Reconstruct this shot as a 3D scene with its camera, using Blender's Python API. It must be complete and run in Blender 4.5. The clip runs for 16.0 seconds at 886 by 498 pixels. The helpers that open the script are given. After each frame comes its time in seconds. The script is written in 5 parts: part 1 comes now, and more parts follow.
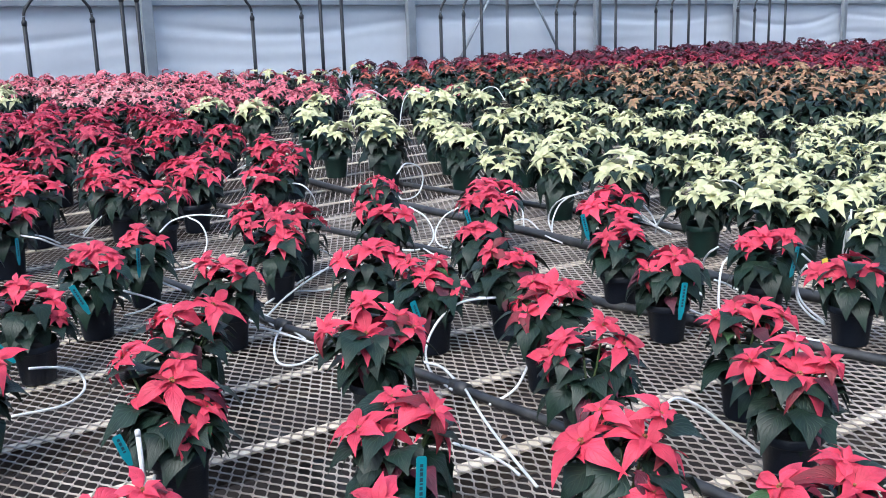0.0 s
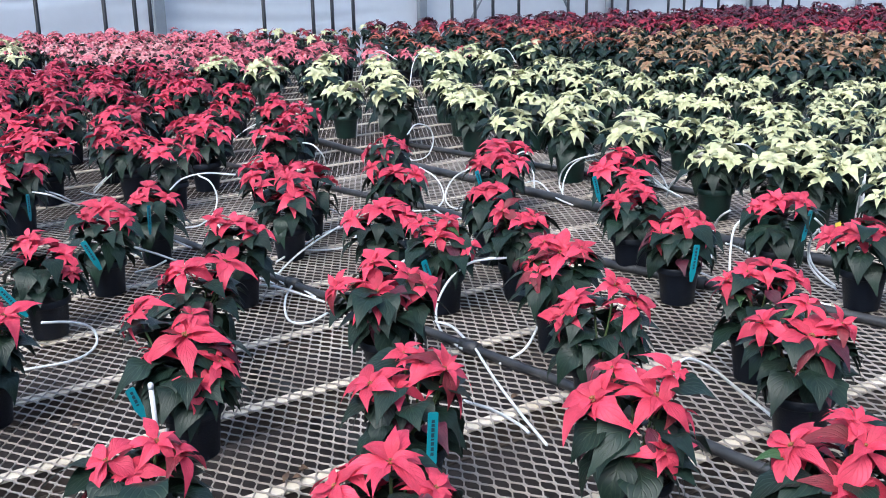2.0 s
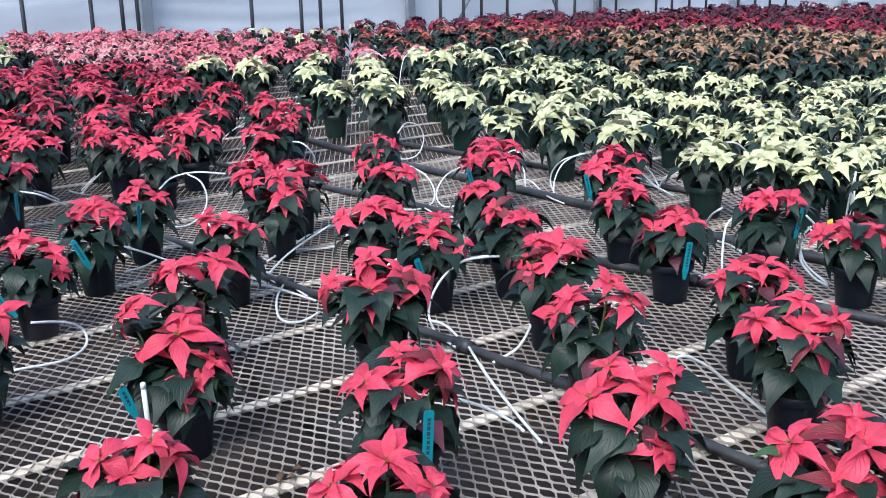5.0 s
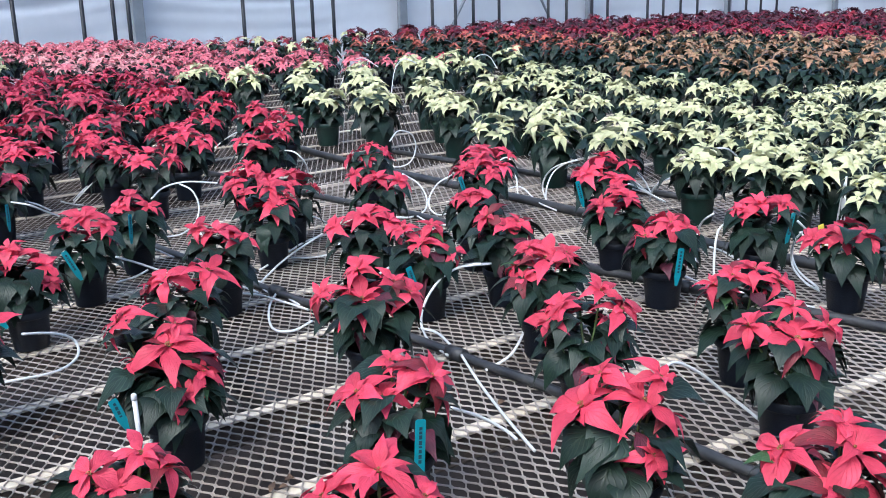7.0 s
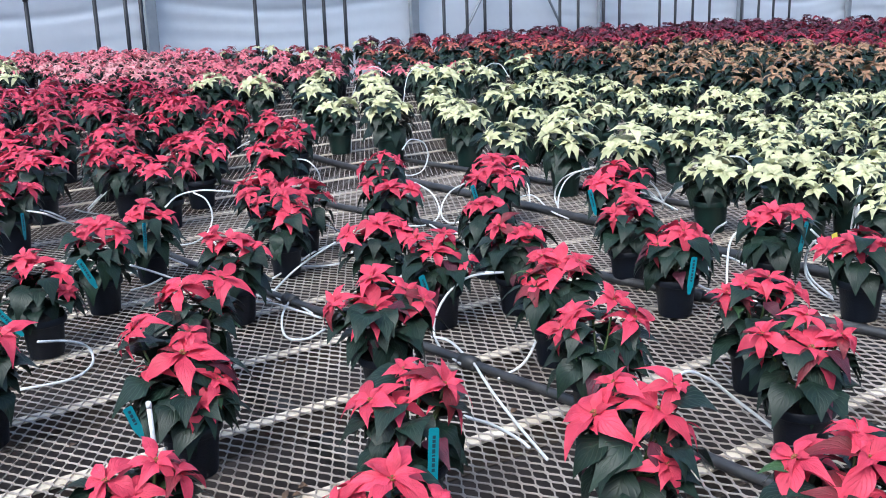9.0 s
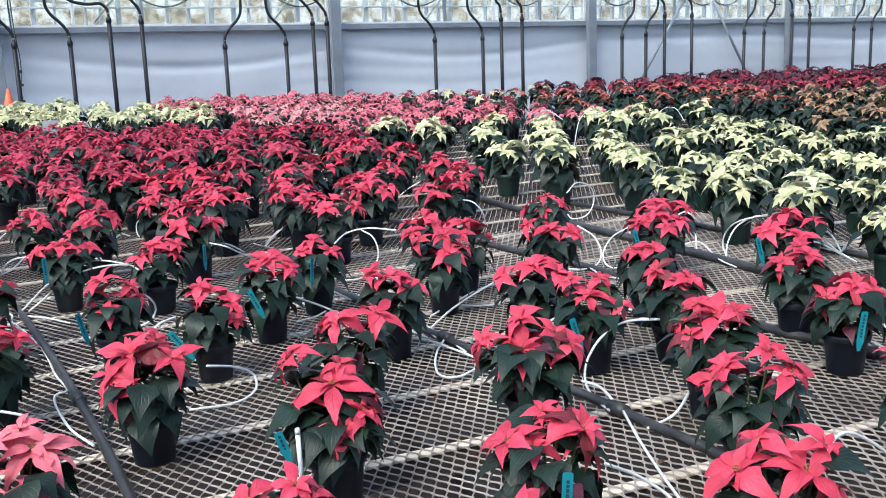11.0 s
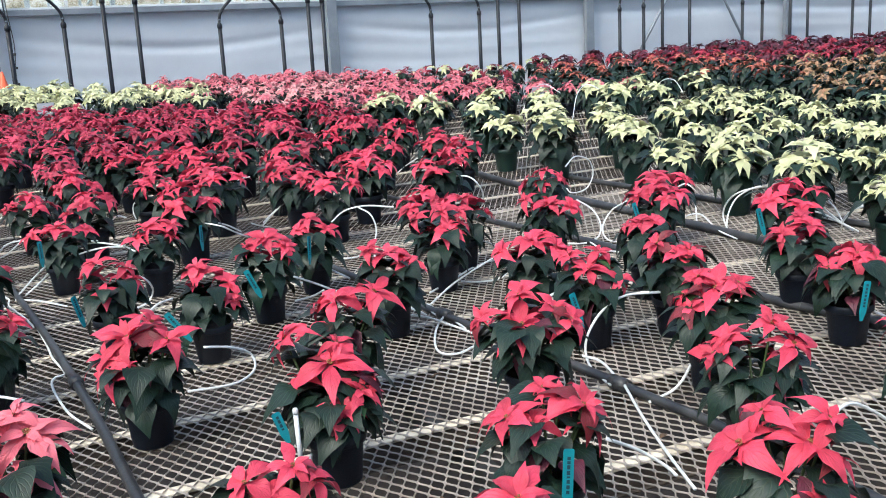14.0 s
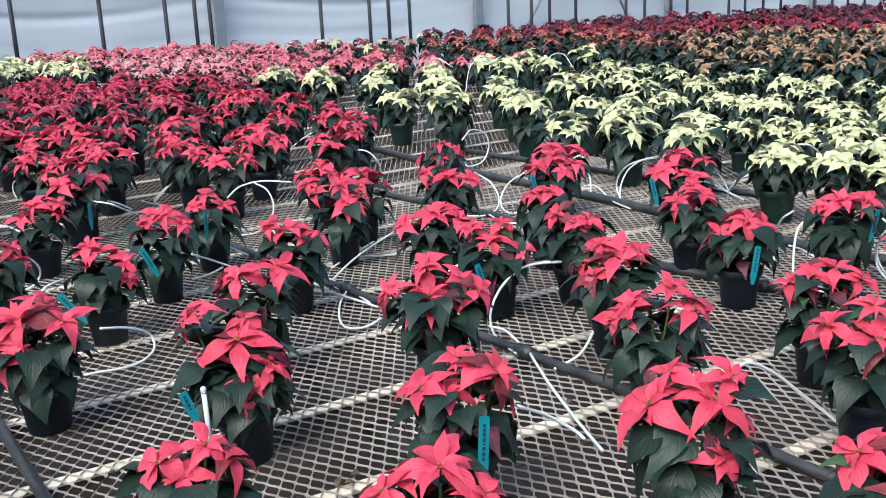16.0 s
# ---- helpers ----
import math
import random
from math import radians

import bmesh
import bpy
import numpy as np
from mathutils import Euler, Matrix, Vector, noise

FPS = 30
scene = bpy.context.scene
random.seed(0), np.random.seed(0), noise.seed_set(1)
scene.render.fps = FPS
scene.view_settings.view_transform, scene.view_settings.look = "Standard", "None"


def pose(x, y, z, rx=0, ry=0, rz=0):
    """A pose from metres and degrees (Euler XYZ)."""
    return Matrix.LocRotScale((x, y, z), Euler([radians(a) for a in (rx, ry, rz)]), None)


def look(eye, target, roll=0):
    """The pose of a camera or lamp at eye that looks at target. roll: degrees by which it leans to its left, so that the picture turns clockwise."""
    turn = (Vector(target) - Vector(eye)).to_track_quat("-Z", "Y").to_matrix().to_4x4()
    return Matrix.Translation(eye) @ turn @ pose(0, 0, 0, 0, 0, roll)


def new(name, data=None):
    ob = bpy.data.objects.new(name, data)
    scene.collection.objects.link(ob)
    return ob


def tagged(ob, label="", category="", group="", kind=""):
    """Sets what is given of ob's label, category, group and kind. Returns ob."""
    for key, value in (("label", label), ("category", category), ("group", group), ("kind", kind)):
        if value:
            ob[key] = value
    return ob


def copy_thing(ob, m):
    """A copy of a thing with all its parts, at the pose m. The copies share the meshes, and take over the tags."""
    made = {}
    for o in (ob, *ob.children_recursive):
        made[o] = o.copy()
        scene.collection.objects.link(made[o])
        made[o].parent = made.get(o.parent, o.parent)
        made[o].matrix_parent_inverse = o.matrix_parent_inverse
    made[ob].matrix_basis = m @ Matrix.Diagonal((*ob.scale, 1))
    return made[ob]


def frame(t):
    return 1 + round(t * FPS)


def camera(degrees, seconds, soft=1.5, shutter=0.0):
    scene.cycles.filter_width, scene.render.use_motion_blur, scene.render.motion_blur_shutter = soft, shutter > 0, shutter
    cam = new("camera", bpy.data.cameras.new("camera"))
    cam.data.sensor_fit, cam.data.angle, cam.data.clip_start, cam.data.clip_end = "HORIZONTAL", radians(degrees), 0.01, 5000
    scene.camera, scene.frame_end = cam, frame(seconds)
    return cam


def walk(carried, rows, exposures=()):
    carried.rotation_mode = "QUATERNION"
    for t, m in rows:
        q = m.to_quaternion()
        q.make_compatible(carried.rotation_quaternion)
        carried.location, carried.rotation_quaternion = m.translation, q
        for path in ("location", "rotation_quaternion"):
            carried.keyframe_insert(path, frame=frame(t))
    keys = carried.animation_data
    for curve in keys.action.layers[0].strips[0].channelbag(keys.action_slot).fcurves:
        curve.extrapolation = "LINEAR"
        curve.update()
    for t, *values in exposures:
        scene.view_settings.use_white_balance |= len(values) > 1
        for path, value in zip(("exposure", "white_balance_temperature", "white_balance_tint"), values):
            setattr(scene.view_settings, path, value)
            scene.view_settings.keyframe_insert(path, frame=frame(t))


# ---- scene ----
cam = camera(49.9, 16.0, soft=1.0)
PATH = [
    (0, (0.059, 0.038, 1.195), (0.057, 1.984, 0.736), -2.9),
    (0.5, (0.052, 0.036, 1.193), (0.011, 1.978, 0.717), -3.2),
    (1, (0.05, 0.039, 1.188), (-0.01, 1.973, 0.681), -3.2),
    (1.5, (0.048, 0.04, 1.182), (0.011, 1.968, 0.652), -2.7),
    (2, (0.045, 0.04, 1.18), (0.024, 1.967, 0.648), -2.4),
    (2.5, (0.036, 0.039, 1.178), (0.02, 1.967, 0.646), -2.4),
    (3, (0.034, 0.041, 1.179), (0.021, 1.968, 0.644), -2.5),
    (3.5, (0.031, 0.046, 1.177), (0.02, 1.97, 0.632), -2.5),
    (4, (0.03, 0.053, 1.174), (0.021, 1.976, 0.625), -2.5),
    (4.5, (0.029, 0.05, 1.173), (0.029, 1.976, 0.632), -2.3),
    (7, (0.038, 0.052, 1.175), (0.054, 1.983, 0.655), -2.7),
    (7.5, (0.032, 0.045, 1.18), (0.048, 1.979, 0.671), -2.6),
    (8, (0.033, 0.043, 1.178), (0.054, 1.977, 0.666), -2.7),
    (8.2, (0.033, 0.046, 1.176), (0.055, 1.978, 0.657), -2.7),
    (10.3, (0.057, 0.032, 1.184), (-0.143, 1.975, 0.755), -3.2),
    (10.5, (0.067, 0.029, 1.184), (-0.18, 1.969, 0.768), -3.2),
    (11, (0.105, 0.031, 1.176), (-0.26, 1.957, 0.779), -3.3),
    (11.5, (0.132, 0.034, 1.174), (-0.329, 1.94, 0.782), -3.4),
    (12, (0.153, 0.037, 1.172), (-0.355, 1.931, 0.78), -3.8),
    (12.5, (0.163, 0.061, 1.168), (-0.342, 1.956, 0.772), -4.4),
    (13, (0.156, 0.065, 1.169), (-0.315, 1.968, 0.773), -4.5),
    (13.5, (0.129, 0.068, 1.167), (-0.288, 1.981, 0.756), -4.3),
    (14, (0.108, 0.067, 1.165), (-0.259, 1.982, 0.721), -4.3),
    (14.5, (0.093, 0.067, 1.166), (-0.201, 1.987, 0.688), -4.3),
    (15, (0.076, 0.055, 1.169), (-0.135, 1.982, 0.675), -4.0),
    (15.5, (0.063, 0.057, 1.162), (-0.102, 1.987, 0.661), -3.7),
    (16, (0.063, 0.067, 1.157), (-0.081, 1.995, 0.648), -3.8),
]
walk(cam, [(t, look(eye, target, roll)) for t, eye, target, roll in PATH],
     [(0, 1.46, 5800, 8.0), (8, 1.42, 5700, 8.0), (11, 1.49, 6000, 6), (13, 1.53, 6250, 4), (16, 1.49, 6050, 4)])

# ---- light ----
world = bpy.data.worlds.new("sky")
scene.world = world
world.use_nodes = True
SUN_UP, SUN_TURN = radians(52), radians(205)
wn = world.node_tree.nodes
sky = wn.new("ShaderNodeTexSky")
sky.sky_type, sky.sun_disc = "NISHITA", False
sky.sun_elevation, sky.sun_rotation = SUN_UP, SUN_TURN
sky.air_density, sky.dust_density, sky.ozone_density = 1.0, 4.0, 1.0
wn["Background"].inputs["Strength"].default_value = 0.15
world.node_tree.links.new(sky.outputs[0], wn["Background"].inputs["Color"])
sun = new("sun", bpy.data.lights.new("sun", "SUN"))
sun.data.energy, sun.data.angle, sun.data.color = 0.85, radians(40), (1.0, 0.97, 0.93)
sun.matrix_world = look((0, 0, 20), Vector((0, 0, 20)) - Vector((math.sin(SUN_TURN) * math.cos(SUN_UP), math.cos(SUN_TURN) * math.cos(SUN_UP), math.sin(SUN_UP))))


# ---- materials ----
def material(name, colour, rough=0.5, metal=0.0, spread=0.15, scale=8.0, bump=0.0, bump_scale=60.0, spec=0.5,
             other=None, island=0.0, through_light=0.0, hue=0.0):
    """A surface with stains at one scale and grain at another, and a shift of brightness from piece to piece."""
    m = bpy.data.materials.new(name)
    m.use_nodes = True
    n, l = m.node_tree.nodes, m.node_tree.links
    b = n["Principled BSDF"]
    b.inputs["Roughness"].default_value, b.inputs["Metallic"].default_value = rough, metal
    b.inputs["Specular IOR Level"].default_value = spec
    co = n.new("ShaderNodeTexCoord")
    big, fine = n.new("ShaderNodeTexNoise"), n.new("ShaderNodeTexNoise")
    big.inputs["Scale"].default_value, fine.inputs["Scale"].default_value = scale, scale * 9
    big.inputs["Detail"].default_value, fine.inputs["Detail"].default_value = 4, 3
    l.new(co.outputs["Object"], big.inputs["Vector"]), l.new(co.outputs["Object"], fine.inputs["Vector"])
    ramp = n.new("ShaderNodeMapRange")
    ramp.inputs["From Min"].default_value, ramp.inputs["From Max"].default_value = 0.3, 0.7
    l.new(big.outputs["Fac"], ramp.inputs["Value"])
    mix = n.new("ShaderNodeMix")
    mix.data_type = "RGBA"
    second = other or tuple(c * (1 - 2 * spread) for c in colour)
    mix.inputs["A"].default_value, mix.inputs["B"].default_value = (*colour, 1), (*second, 1)
    l.new(ramp.outputs["Result"], mix.inputs["Factor"])
    hsv = n.new("ShaderNodeHueSaturation")
    l.new(mix.outputs["Result"], hsv.inputs["Color"])
    val = n.new("ShaderNodeMath")
    val.operation, val.inputs[1].default_value, val.inputs[2].default_value = "MULTIPLY_ADD", spread * 1.2, 1 - spread * 0.6
    l.new(fine.outputs["Fac"], val.inputs[0])
    last = val.outputs[0]
    if island:
        info, geo = n.new("ShaderNodeObjectInfo"), n.new("ShaderNodeNewGeometry")
        add = n.new("ShaderNodeMath")
        l.new(info.outputs["Random"], add.inputs[0]), l.new(geo.outputs["Random Per Island"], add.inputs[1])
        ma = n.new("ShaderNodeMath")
        ma.operation, ma.inputs[1].default_value, ma.inputs[2].default_value = "MULTIPLY_ADD", island, 1 - island
        l.new(add.outputs[0], ma.inputs[0])
        mu = n.new("ShaderNodeMath")
        mu.operation = "MULTIPLY"
        l.new(last, mu.inputs[0]), l.new(ma.outputs[0], mu.inputs[1])
        last = mu.outputs[0]
        if hue:
            hm = n.new("ShaderNodeMath")
            hm.operation, hm.inputs[1].default_value, hm.inputs[2].default_value = "MULTIPLY_ADD", hue, 0.5 - hue
            l.new(add.outputs[0], hm.inputs[0]), l.new(hm.outputs[0], hsv.inputs["Hue"])
    l.new(last, hsv.inputs["Value"])
    l.new(hsv.outputs["Color"], b.inputs["Base Color"])
    if bump:
        bm_ = n.new("ShaderNodeBump")
        bn = n.new("ShaderNodeTexNoise")
        bn.inputs["Scale"].default_value = bump_scale
        l.new(co.outputs["Object"], bn.inputs["Vector"])
        bm_.inputs["Strength"].default_value, bm_.inputs["Distance"].default_value = bump, 0.01
        l.new(bn.outputs["Fac"], bm_.inputs["Height"]), l.new(bm_.outputs["Normal"], b.inputs["Normal"])
    if through_light:
        tr, sh = n.new("ShaderNodeBsdfTranslucent"), n.new("ShaderNodeMixShader")
        sh.inputs["Fac"].default_value = through_light
        l.new(hsv.outputs["Color"], tr.inputs["Color"])
        l.new(b.outputs[0], sh.inputs[1]), l.new(tr.outputs[0], sh.inputs[2])
        l.new(sh.outputs[0], n["Material Output"].inputs["Surface"])
    return m


def veined(m, strength=0.35, lighter=False):
    """Adds a midrib and side veins to a leaf material, by the blade's own coordinates."""
    n, l = m.node_tree.nodes, m.node_tree.links
    uv, sep = n.new("ShaderNodeUVMap"), n.new("ShaderNodeSeparateXYZ")
    l.new(uv.outputs[0], sep.inputs[0])
    dist = n.new("ShaderNodeMath")
    dist.operation = "ABSOLUTE"
    cen = n.new("ShaderNodeMath")
    cen.operation, cen.inputs[1].default_value = "SUBTRACT", 0.5
    l.new(sep.outputs[0], cen.inputs[0]), l.new(cen.outputs[0], dist.inputs[0])
    ph = n.new("ShaderNodeMath")
    ph.operation, ph.inputs[1].default_value = "MULTIPLY_ADD", -0.9
    l.new(dist.outputs[0], ph.inputs[0]), l.new(sep.outputs[1], ph.inputs[2])
    sn = n.new("ShaderNodeMath")
    sn.operation, sn.inputs[1].default_value = "MULTIPLY", 40.0
    l.new(ph.outputs[0], sn.inputs[0])
    si = n.new("ShaderNodeMath")
    si.operation = "SINE"
    l.new(sn.outputs[0], si.inputs[0])
    pw = n.new("ShaderNodeMapRange")
    pw.inputs["From Min"].default_value, pw.inputs["From Max"].default_value = 0.55, 1.0
    l.new(si.outputs[0], pw.inputs["Value"])
    rib = n.new("ShaderNodeMapRange")
    rib.inputs["From Min"].default_value, rib.inputs["From Max"].default_value = 0.045, 0.0
    l.new(dist.outputs[0], rib.inputs["Value"])
    mx = n.new("ShaderNodeMath")
    mx.operation = "MAXIMUM"
    l.new(pw.outputs[0], mx.inputs[0]), l.new(rib.outputs[0], mx.inputs[1])
    tone, link = n.new("ShaderNodeMix"), n["Principled BSDF"].inputs["Base Color"].links[0]
    tone.data_type, tone.blend_type = "RGBA", "SCREEN" if lighter else "MULTIPLY"
    amount = n.new("ShaderNodeMath")
    amount.operation, amount.inputs[1].default_value = "MULTIPLY", 0.035 if lighter else 0.16
    tone.inputs["B"].default_value = (0.25, 0.30, 0.12, 1) if lighter else (0.62, 0.45, 0.45, 1)
    l.new(mx.outputs[0], amount.inputs[0]), l.new(amount.outputs[0], tone.inputs["Factor"])
    l.new(link.from_socket, tone.inputs["A"]), l.new(tone.outputs["Result"], n["Principled BSDF"].inputs["Base Color"])
    bu = n.new("ShaderNodeBump")
    bu.invert = True
    bu.inputs["Strength"].default_value, bu.inputs["Distance"].default_value = strength, 0.004
    l.new(mx.outputs[0], bu.inputs["Height"]), l.new(bu.outputs["Normal"], n["Principled BSDF"].inputs["Normal"])
    return m


def bract_material(name, colour, other, island=0.16, hue=0.0, thin=0.22):
    return veined(material(name, colour, 0.5, 0, 0.14, 20.0, other=other, island=island, through_light=thin, spec=0.4, hue=hue), 0.4)


BRACTS = {
    "red": bract_material("red_bract", (0.77, 0.074, 0.140), (0.50, 0.034, 0.068), 0.38),
    "dull": bract_material("dull_red_bract", (0.27, 0.022, 0.040), (0.12, 0.022, 0.026), 0.35),
    "coral": bract_material("coral_bract", (0.80, 0.15, 0.21), (0.76, 0.20, 0.24), 0.16),
    "crimson": bract_material("crimson_bract", (0.60, 0.062, 0.115), (0.33, 0.026, 0.058), 0.42),
    "white": bract_material("cream_bract", (0.69, 0.67, 0.42), (0.56, 0.58, 0.31), 0.18),
    "pink": bract_material("pink_bract", (0.66, 0.11, 0.17), (0.76, 0.27, 0.30), 0.25),
    "pale": bract_material("pale_pink_bract", (0.76, 0.44, 0.42), (0.68, 0.24, 0.27), 0.2),
    "rust": bract_material("rust_bract", (0.55, 0.15, 0.11), (0.26, 0.08, 0.05), 0.4),
    "peach": bract_material("peach_bract", (0.50, 0.25, 0.155), (0.20, 0.17, 0.085), 0.4),
    "wine": bract_material("wine_bract", (0.32, 0.026, 0.050), (0.19, 0.014, 0.030), 0.35),
    "maroon": bract_material("maroon_bract", (0.12, 0.022, 0.040), (0.065, 0.016, 0.028), 0.35),
}
LEAF = veined(material("leaf_green", (0.0105, 0.025, 0.017), 0.42, 0, 0.25, 20, other=(0.007, 0.016, 0.012), island=0.5, through_light=0.06, spec=0.29), 0.22, True)
LEAF_YOUNG = veined(material("young_leaf_green", (0.055, 0.115, 0.040), 0.5, 0, 0.2, 12, other=(0.030, 0.070, 0.028), island=0.3, through_light=0.12, spec=0.3), 0.3, True)
POT = material("pot_plastic", (0.007, 0.011, 0.020), 0.5, 0, 0.2, 14, bump=0.15, bump_scale=200, spec=0.35)
POT_GREEN = material("green_pot_plastic", (0.012, 0.040, 0.032), 0.42, 0, 0.2, 14, bump=0.15, bump_scale=200)
SOIL = material("potting_soil", (0.018, 0.013, 0.010), 0.95, 0, 0.3, 60, bump=0.8, bump_scale=180)
STEM = material("green_stem", (0.06, 0.10, 0.03), 0.55, 0, 0.2, 30)
CYATHIA = material("yellow_green_buds", (0.24, 0.13, 0.03), 0.5, 0, 0.3, 160, other=(0.16, 0.03, 0.02))
TAG = material("teal_plastic", (0.010, 0.22, 0.27), 0.4, 0, 0.1, 30)
INK = material("dark_print", (0.01, 0.04, 0.06), 0.6, 0, 0.1, 30)
YELLOW = material("yellow_card", (0.75, 0.62, 0.08), 0.5, 0, 0.1, 20)
TUBE = material("white_drip_tube", (0.72, 0.74, 0.74), 0.35, 0, 0.1, 20)
BLACK_PIPE = material("black_poly_pipe", (0.014, 0.015, 0.018), 0.42, 0, 0.3, 10, other=(0.05, 0.05, 0.05), bump=0.1)
METAL = material("galvanised_mesh", (0.43, 0.38, 0.33), 0.42, 0.15, 0.18, 3.0, other=(0.18, 0.15, 0.125), island=0.1)
HOSE = material("black_rubber_hose", (0.010, 0.012, 0.018), 0.5, 0, 0.2, 10, bump=0.1, spec=0.35)
BEAM = material("weathered_bench_beam", (0.76, 0.685, 0.56), 0.75, 0.0, 0.15, 6, other=(0.46, 0.39, 0.29), bump=0.2)
# channel below the pale bars: its dim light is put into a dark brown
SHADED_CHANNEL = material("shaded_channel_steel", (0.085, 0.066, 0.055), 0.8, 0.0, 0.3, 5, other=(0.045, 0.032, 0.025), bump=0.2)
UNDER_STEEL = material("dark_painted_steel", (0.035, 0.034, 0.033), 0.7, 0.0, 0.2, 4, bump=0.1)
STEEL = material("galvanised_steel", (0.25, 0.285, 0.32), 0.5, 0.3, 0.12, 2.5, other=(0.18, 0.20, 0.23), bump=0.05)
WHITE_FRAME = material("white_painted_frame", (0.62, 0.65, 0.66), 0.5, 0, 0.08, 3)
# near-black brown: the shade below the benches is put into the floor colour
FLOOR = material("shade_dark_concrete", (0.040, 0.030, 0.026), 0.95, 0, 0.25, 1.3, other=(0.020, 0.015, 0.013), bump=0.3, bump_scale=30)
FILM = material("white_plastic_film", (0.64, 0.685, 0.74), 0.5, 0, 0.06, 0.6, other=(0.57, 0.61, 0.67), bump=0.1, bump_scale=3, through_light=0.25)
ORANGE = material("orange_flag_plastic", (0.85, 0.13, 0.05), 0.5, 0, 0.1, 10)
CARD = material("grey_sign_card", (0.30, 0.32, 0.35), 0.6, 0, 0.06, 10)

GLASS = bpy.data.materials.new("window_glass")
GLASS.use_nodes = True
gn = GLASS.node_tree.nodes
g1, g2, g3 = gn.new("ShaderNodeBsdfTransparent"), gn.new("ShaderNodeBsdfGlossy"), gn.new("ShaderNodeMixShader")
g1.inputs["Color"].default_value, g2.inputs["Roughness"].default_value, g3.inputs["Fac"].default_value = (0.90, 0.93, 0.93, 1), 0.05, 0.10
GLASS.node_tree.links.new(g1.outputs[0], g3.inputs[1]), GLASS.node_tree.links.new(g2.outputs[0], g3.inputs[2])
GLASS.node_tree.links.new(g3.outputs[0], gn["Material Output"].inputs["Surface"])

# far part of the expanded metal: the holes are open, the strands are the same metal
CELL_S, CELL_L = 0.042, 0.076
FAR_MESH = METAL.copy()
FAR_MESH.name = "galvanised_mesh_far"
fn, fl = FAR_MESH.node_tree.nodes, FAR_MESH.node_tree.links
fuv, fsep = fn.new("ShaderNodeUVMap"), fn.new("ShaderNodeSeparateXYZ")
fl.new(fuv.outputs[0], fsep.inputs[0])
lines = []
for op in ("ADD", "SUBTRACT"):
    a = fn.new("ShaderNodeMath")
    a.operation = op
    fl.new(fsep.outputs[0], a.inputs[0]), fl.new(fsep.outputs[1], a.inputs[1])
    w = fn.new("ShaderNodeMath")
    w.operation = "PINGPONG"
    w.inputs[1].default_value = 0.5
    fl.new(a.outputs[0], w.inputs[0])
    g = fn.new("ShaderNodeMath")
    g.operation, g.inputs[1].default_value = "LESS_THAN", 0.070
    fl.new(w.outputs[0], g.inputs[0])
    lines.append(g)
mx_ = fn.new("ShaderNodeMath")
mx_.operation = "MAXIMUM"
fl.new(lines[0].outputs[0], mx_.inputs[0]), fl.new(lines[1].outputs[0], mx_.inputs[1])
ft, fm = fn.new("ShaderNodeBsdfTransparent"), fn.new("ShaderNodeMixShader")
fl.new(mx_.outputs[0], fm.inputs["Fac"]), fl.new(ft.outputs[0], fm.inputs[1])
fl.new(fn["Principled BSDF"].outputs[0], fm.inputs[2]), fl.new(fm.outputs[0], fn["Material Output"].inputs["Surface"])


# ---- shapes ----
def part(name, bm, mat, parent=None, label="", m=None, smooth=True):
    me = bpy.data.meshes.new(name)
    bm.normal_update()
    bm.to_mesh(me)
    bm.free()
    me.materials.append(mat)
    if smooth:
        for p in me.polygons:
            p.use_smooth = True
    ob = new(name, me)
    if parent:
        ob.parent = parent
    if m:
        ob.matrix_basis = m
    return tagged(ob, label)


def piece(name, me, parent, m, label=""):
    ob = new(name, me)
    ob.parent = parent
    ob.matrix_basis = m
    return tagged(ob, label)


def thing(name, m, label, category, group="", kind=""):
    ob = new(name)
    ob.empty_display_size = 0.1
    ob.matrix_basis = m
    return tagged(ob, label, category, group, kind)


def box(bm, x0, x1, y0, y1, z0, z1, bevel=0.0):
    r = bmesh.ops.create_cube(bm, size=1, matrix=Matrix.Translation(((x0 + x1) / 2, (y0 + y1) / 2, (z0 + z1) / 2)) @ Matrix.Diagonal((x1 - x0, y1 - y0, z1 - z0, 1)))
    if bevel:
        es = list({e for v in r["verts"] for e in v.link_edges})
        bmesh.ops.bevel(bm, geom=es, offset=bevel, segments=2, affect="EDGES", profile=0.5)
    return bm


def lathe(bm, profile, seg=24, close=False):
    rings = [[bm.verts.new((r * math.cos(2 * math.pi * i / seg), r * math.sin(2 * math.pi * i / seg), z)) for i in range(seg)] for r, z in profile]
    for a, b in zip(rings, rings[1:]):
        for i in range(seg):
            bm.faces.new((a[i], a[(i + 1) % seg], b[(i + 1) % seg], b[i]))
    if close:
        bm.faces.new(rings[0][::-1]), bm.faces.new(rings[-1])
    return bm


def smooth_line(points, steps=6):
    """A rounded line through the points."""
    pts = [Vector(p) for p in points]
    pts = [pts[0] * 2 - pts[1]] + pts + [pts[-1] * 2 - pts[-2]]
    out = []
    for a, b, c, d in zip(pts, pts[1:], pts[2:], pts[3:]):
        for i in range(steps):
            t = i / steps
            out.append(0.5 * (2 * b + (c - a) * t + (2 * a - 5 * b + 4 * c - d) * t * t + (3 * b - a - 3 * c + d) * t ** 3))
    return out + [pts[-2]]


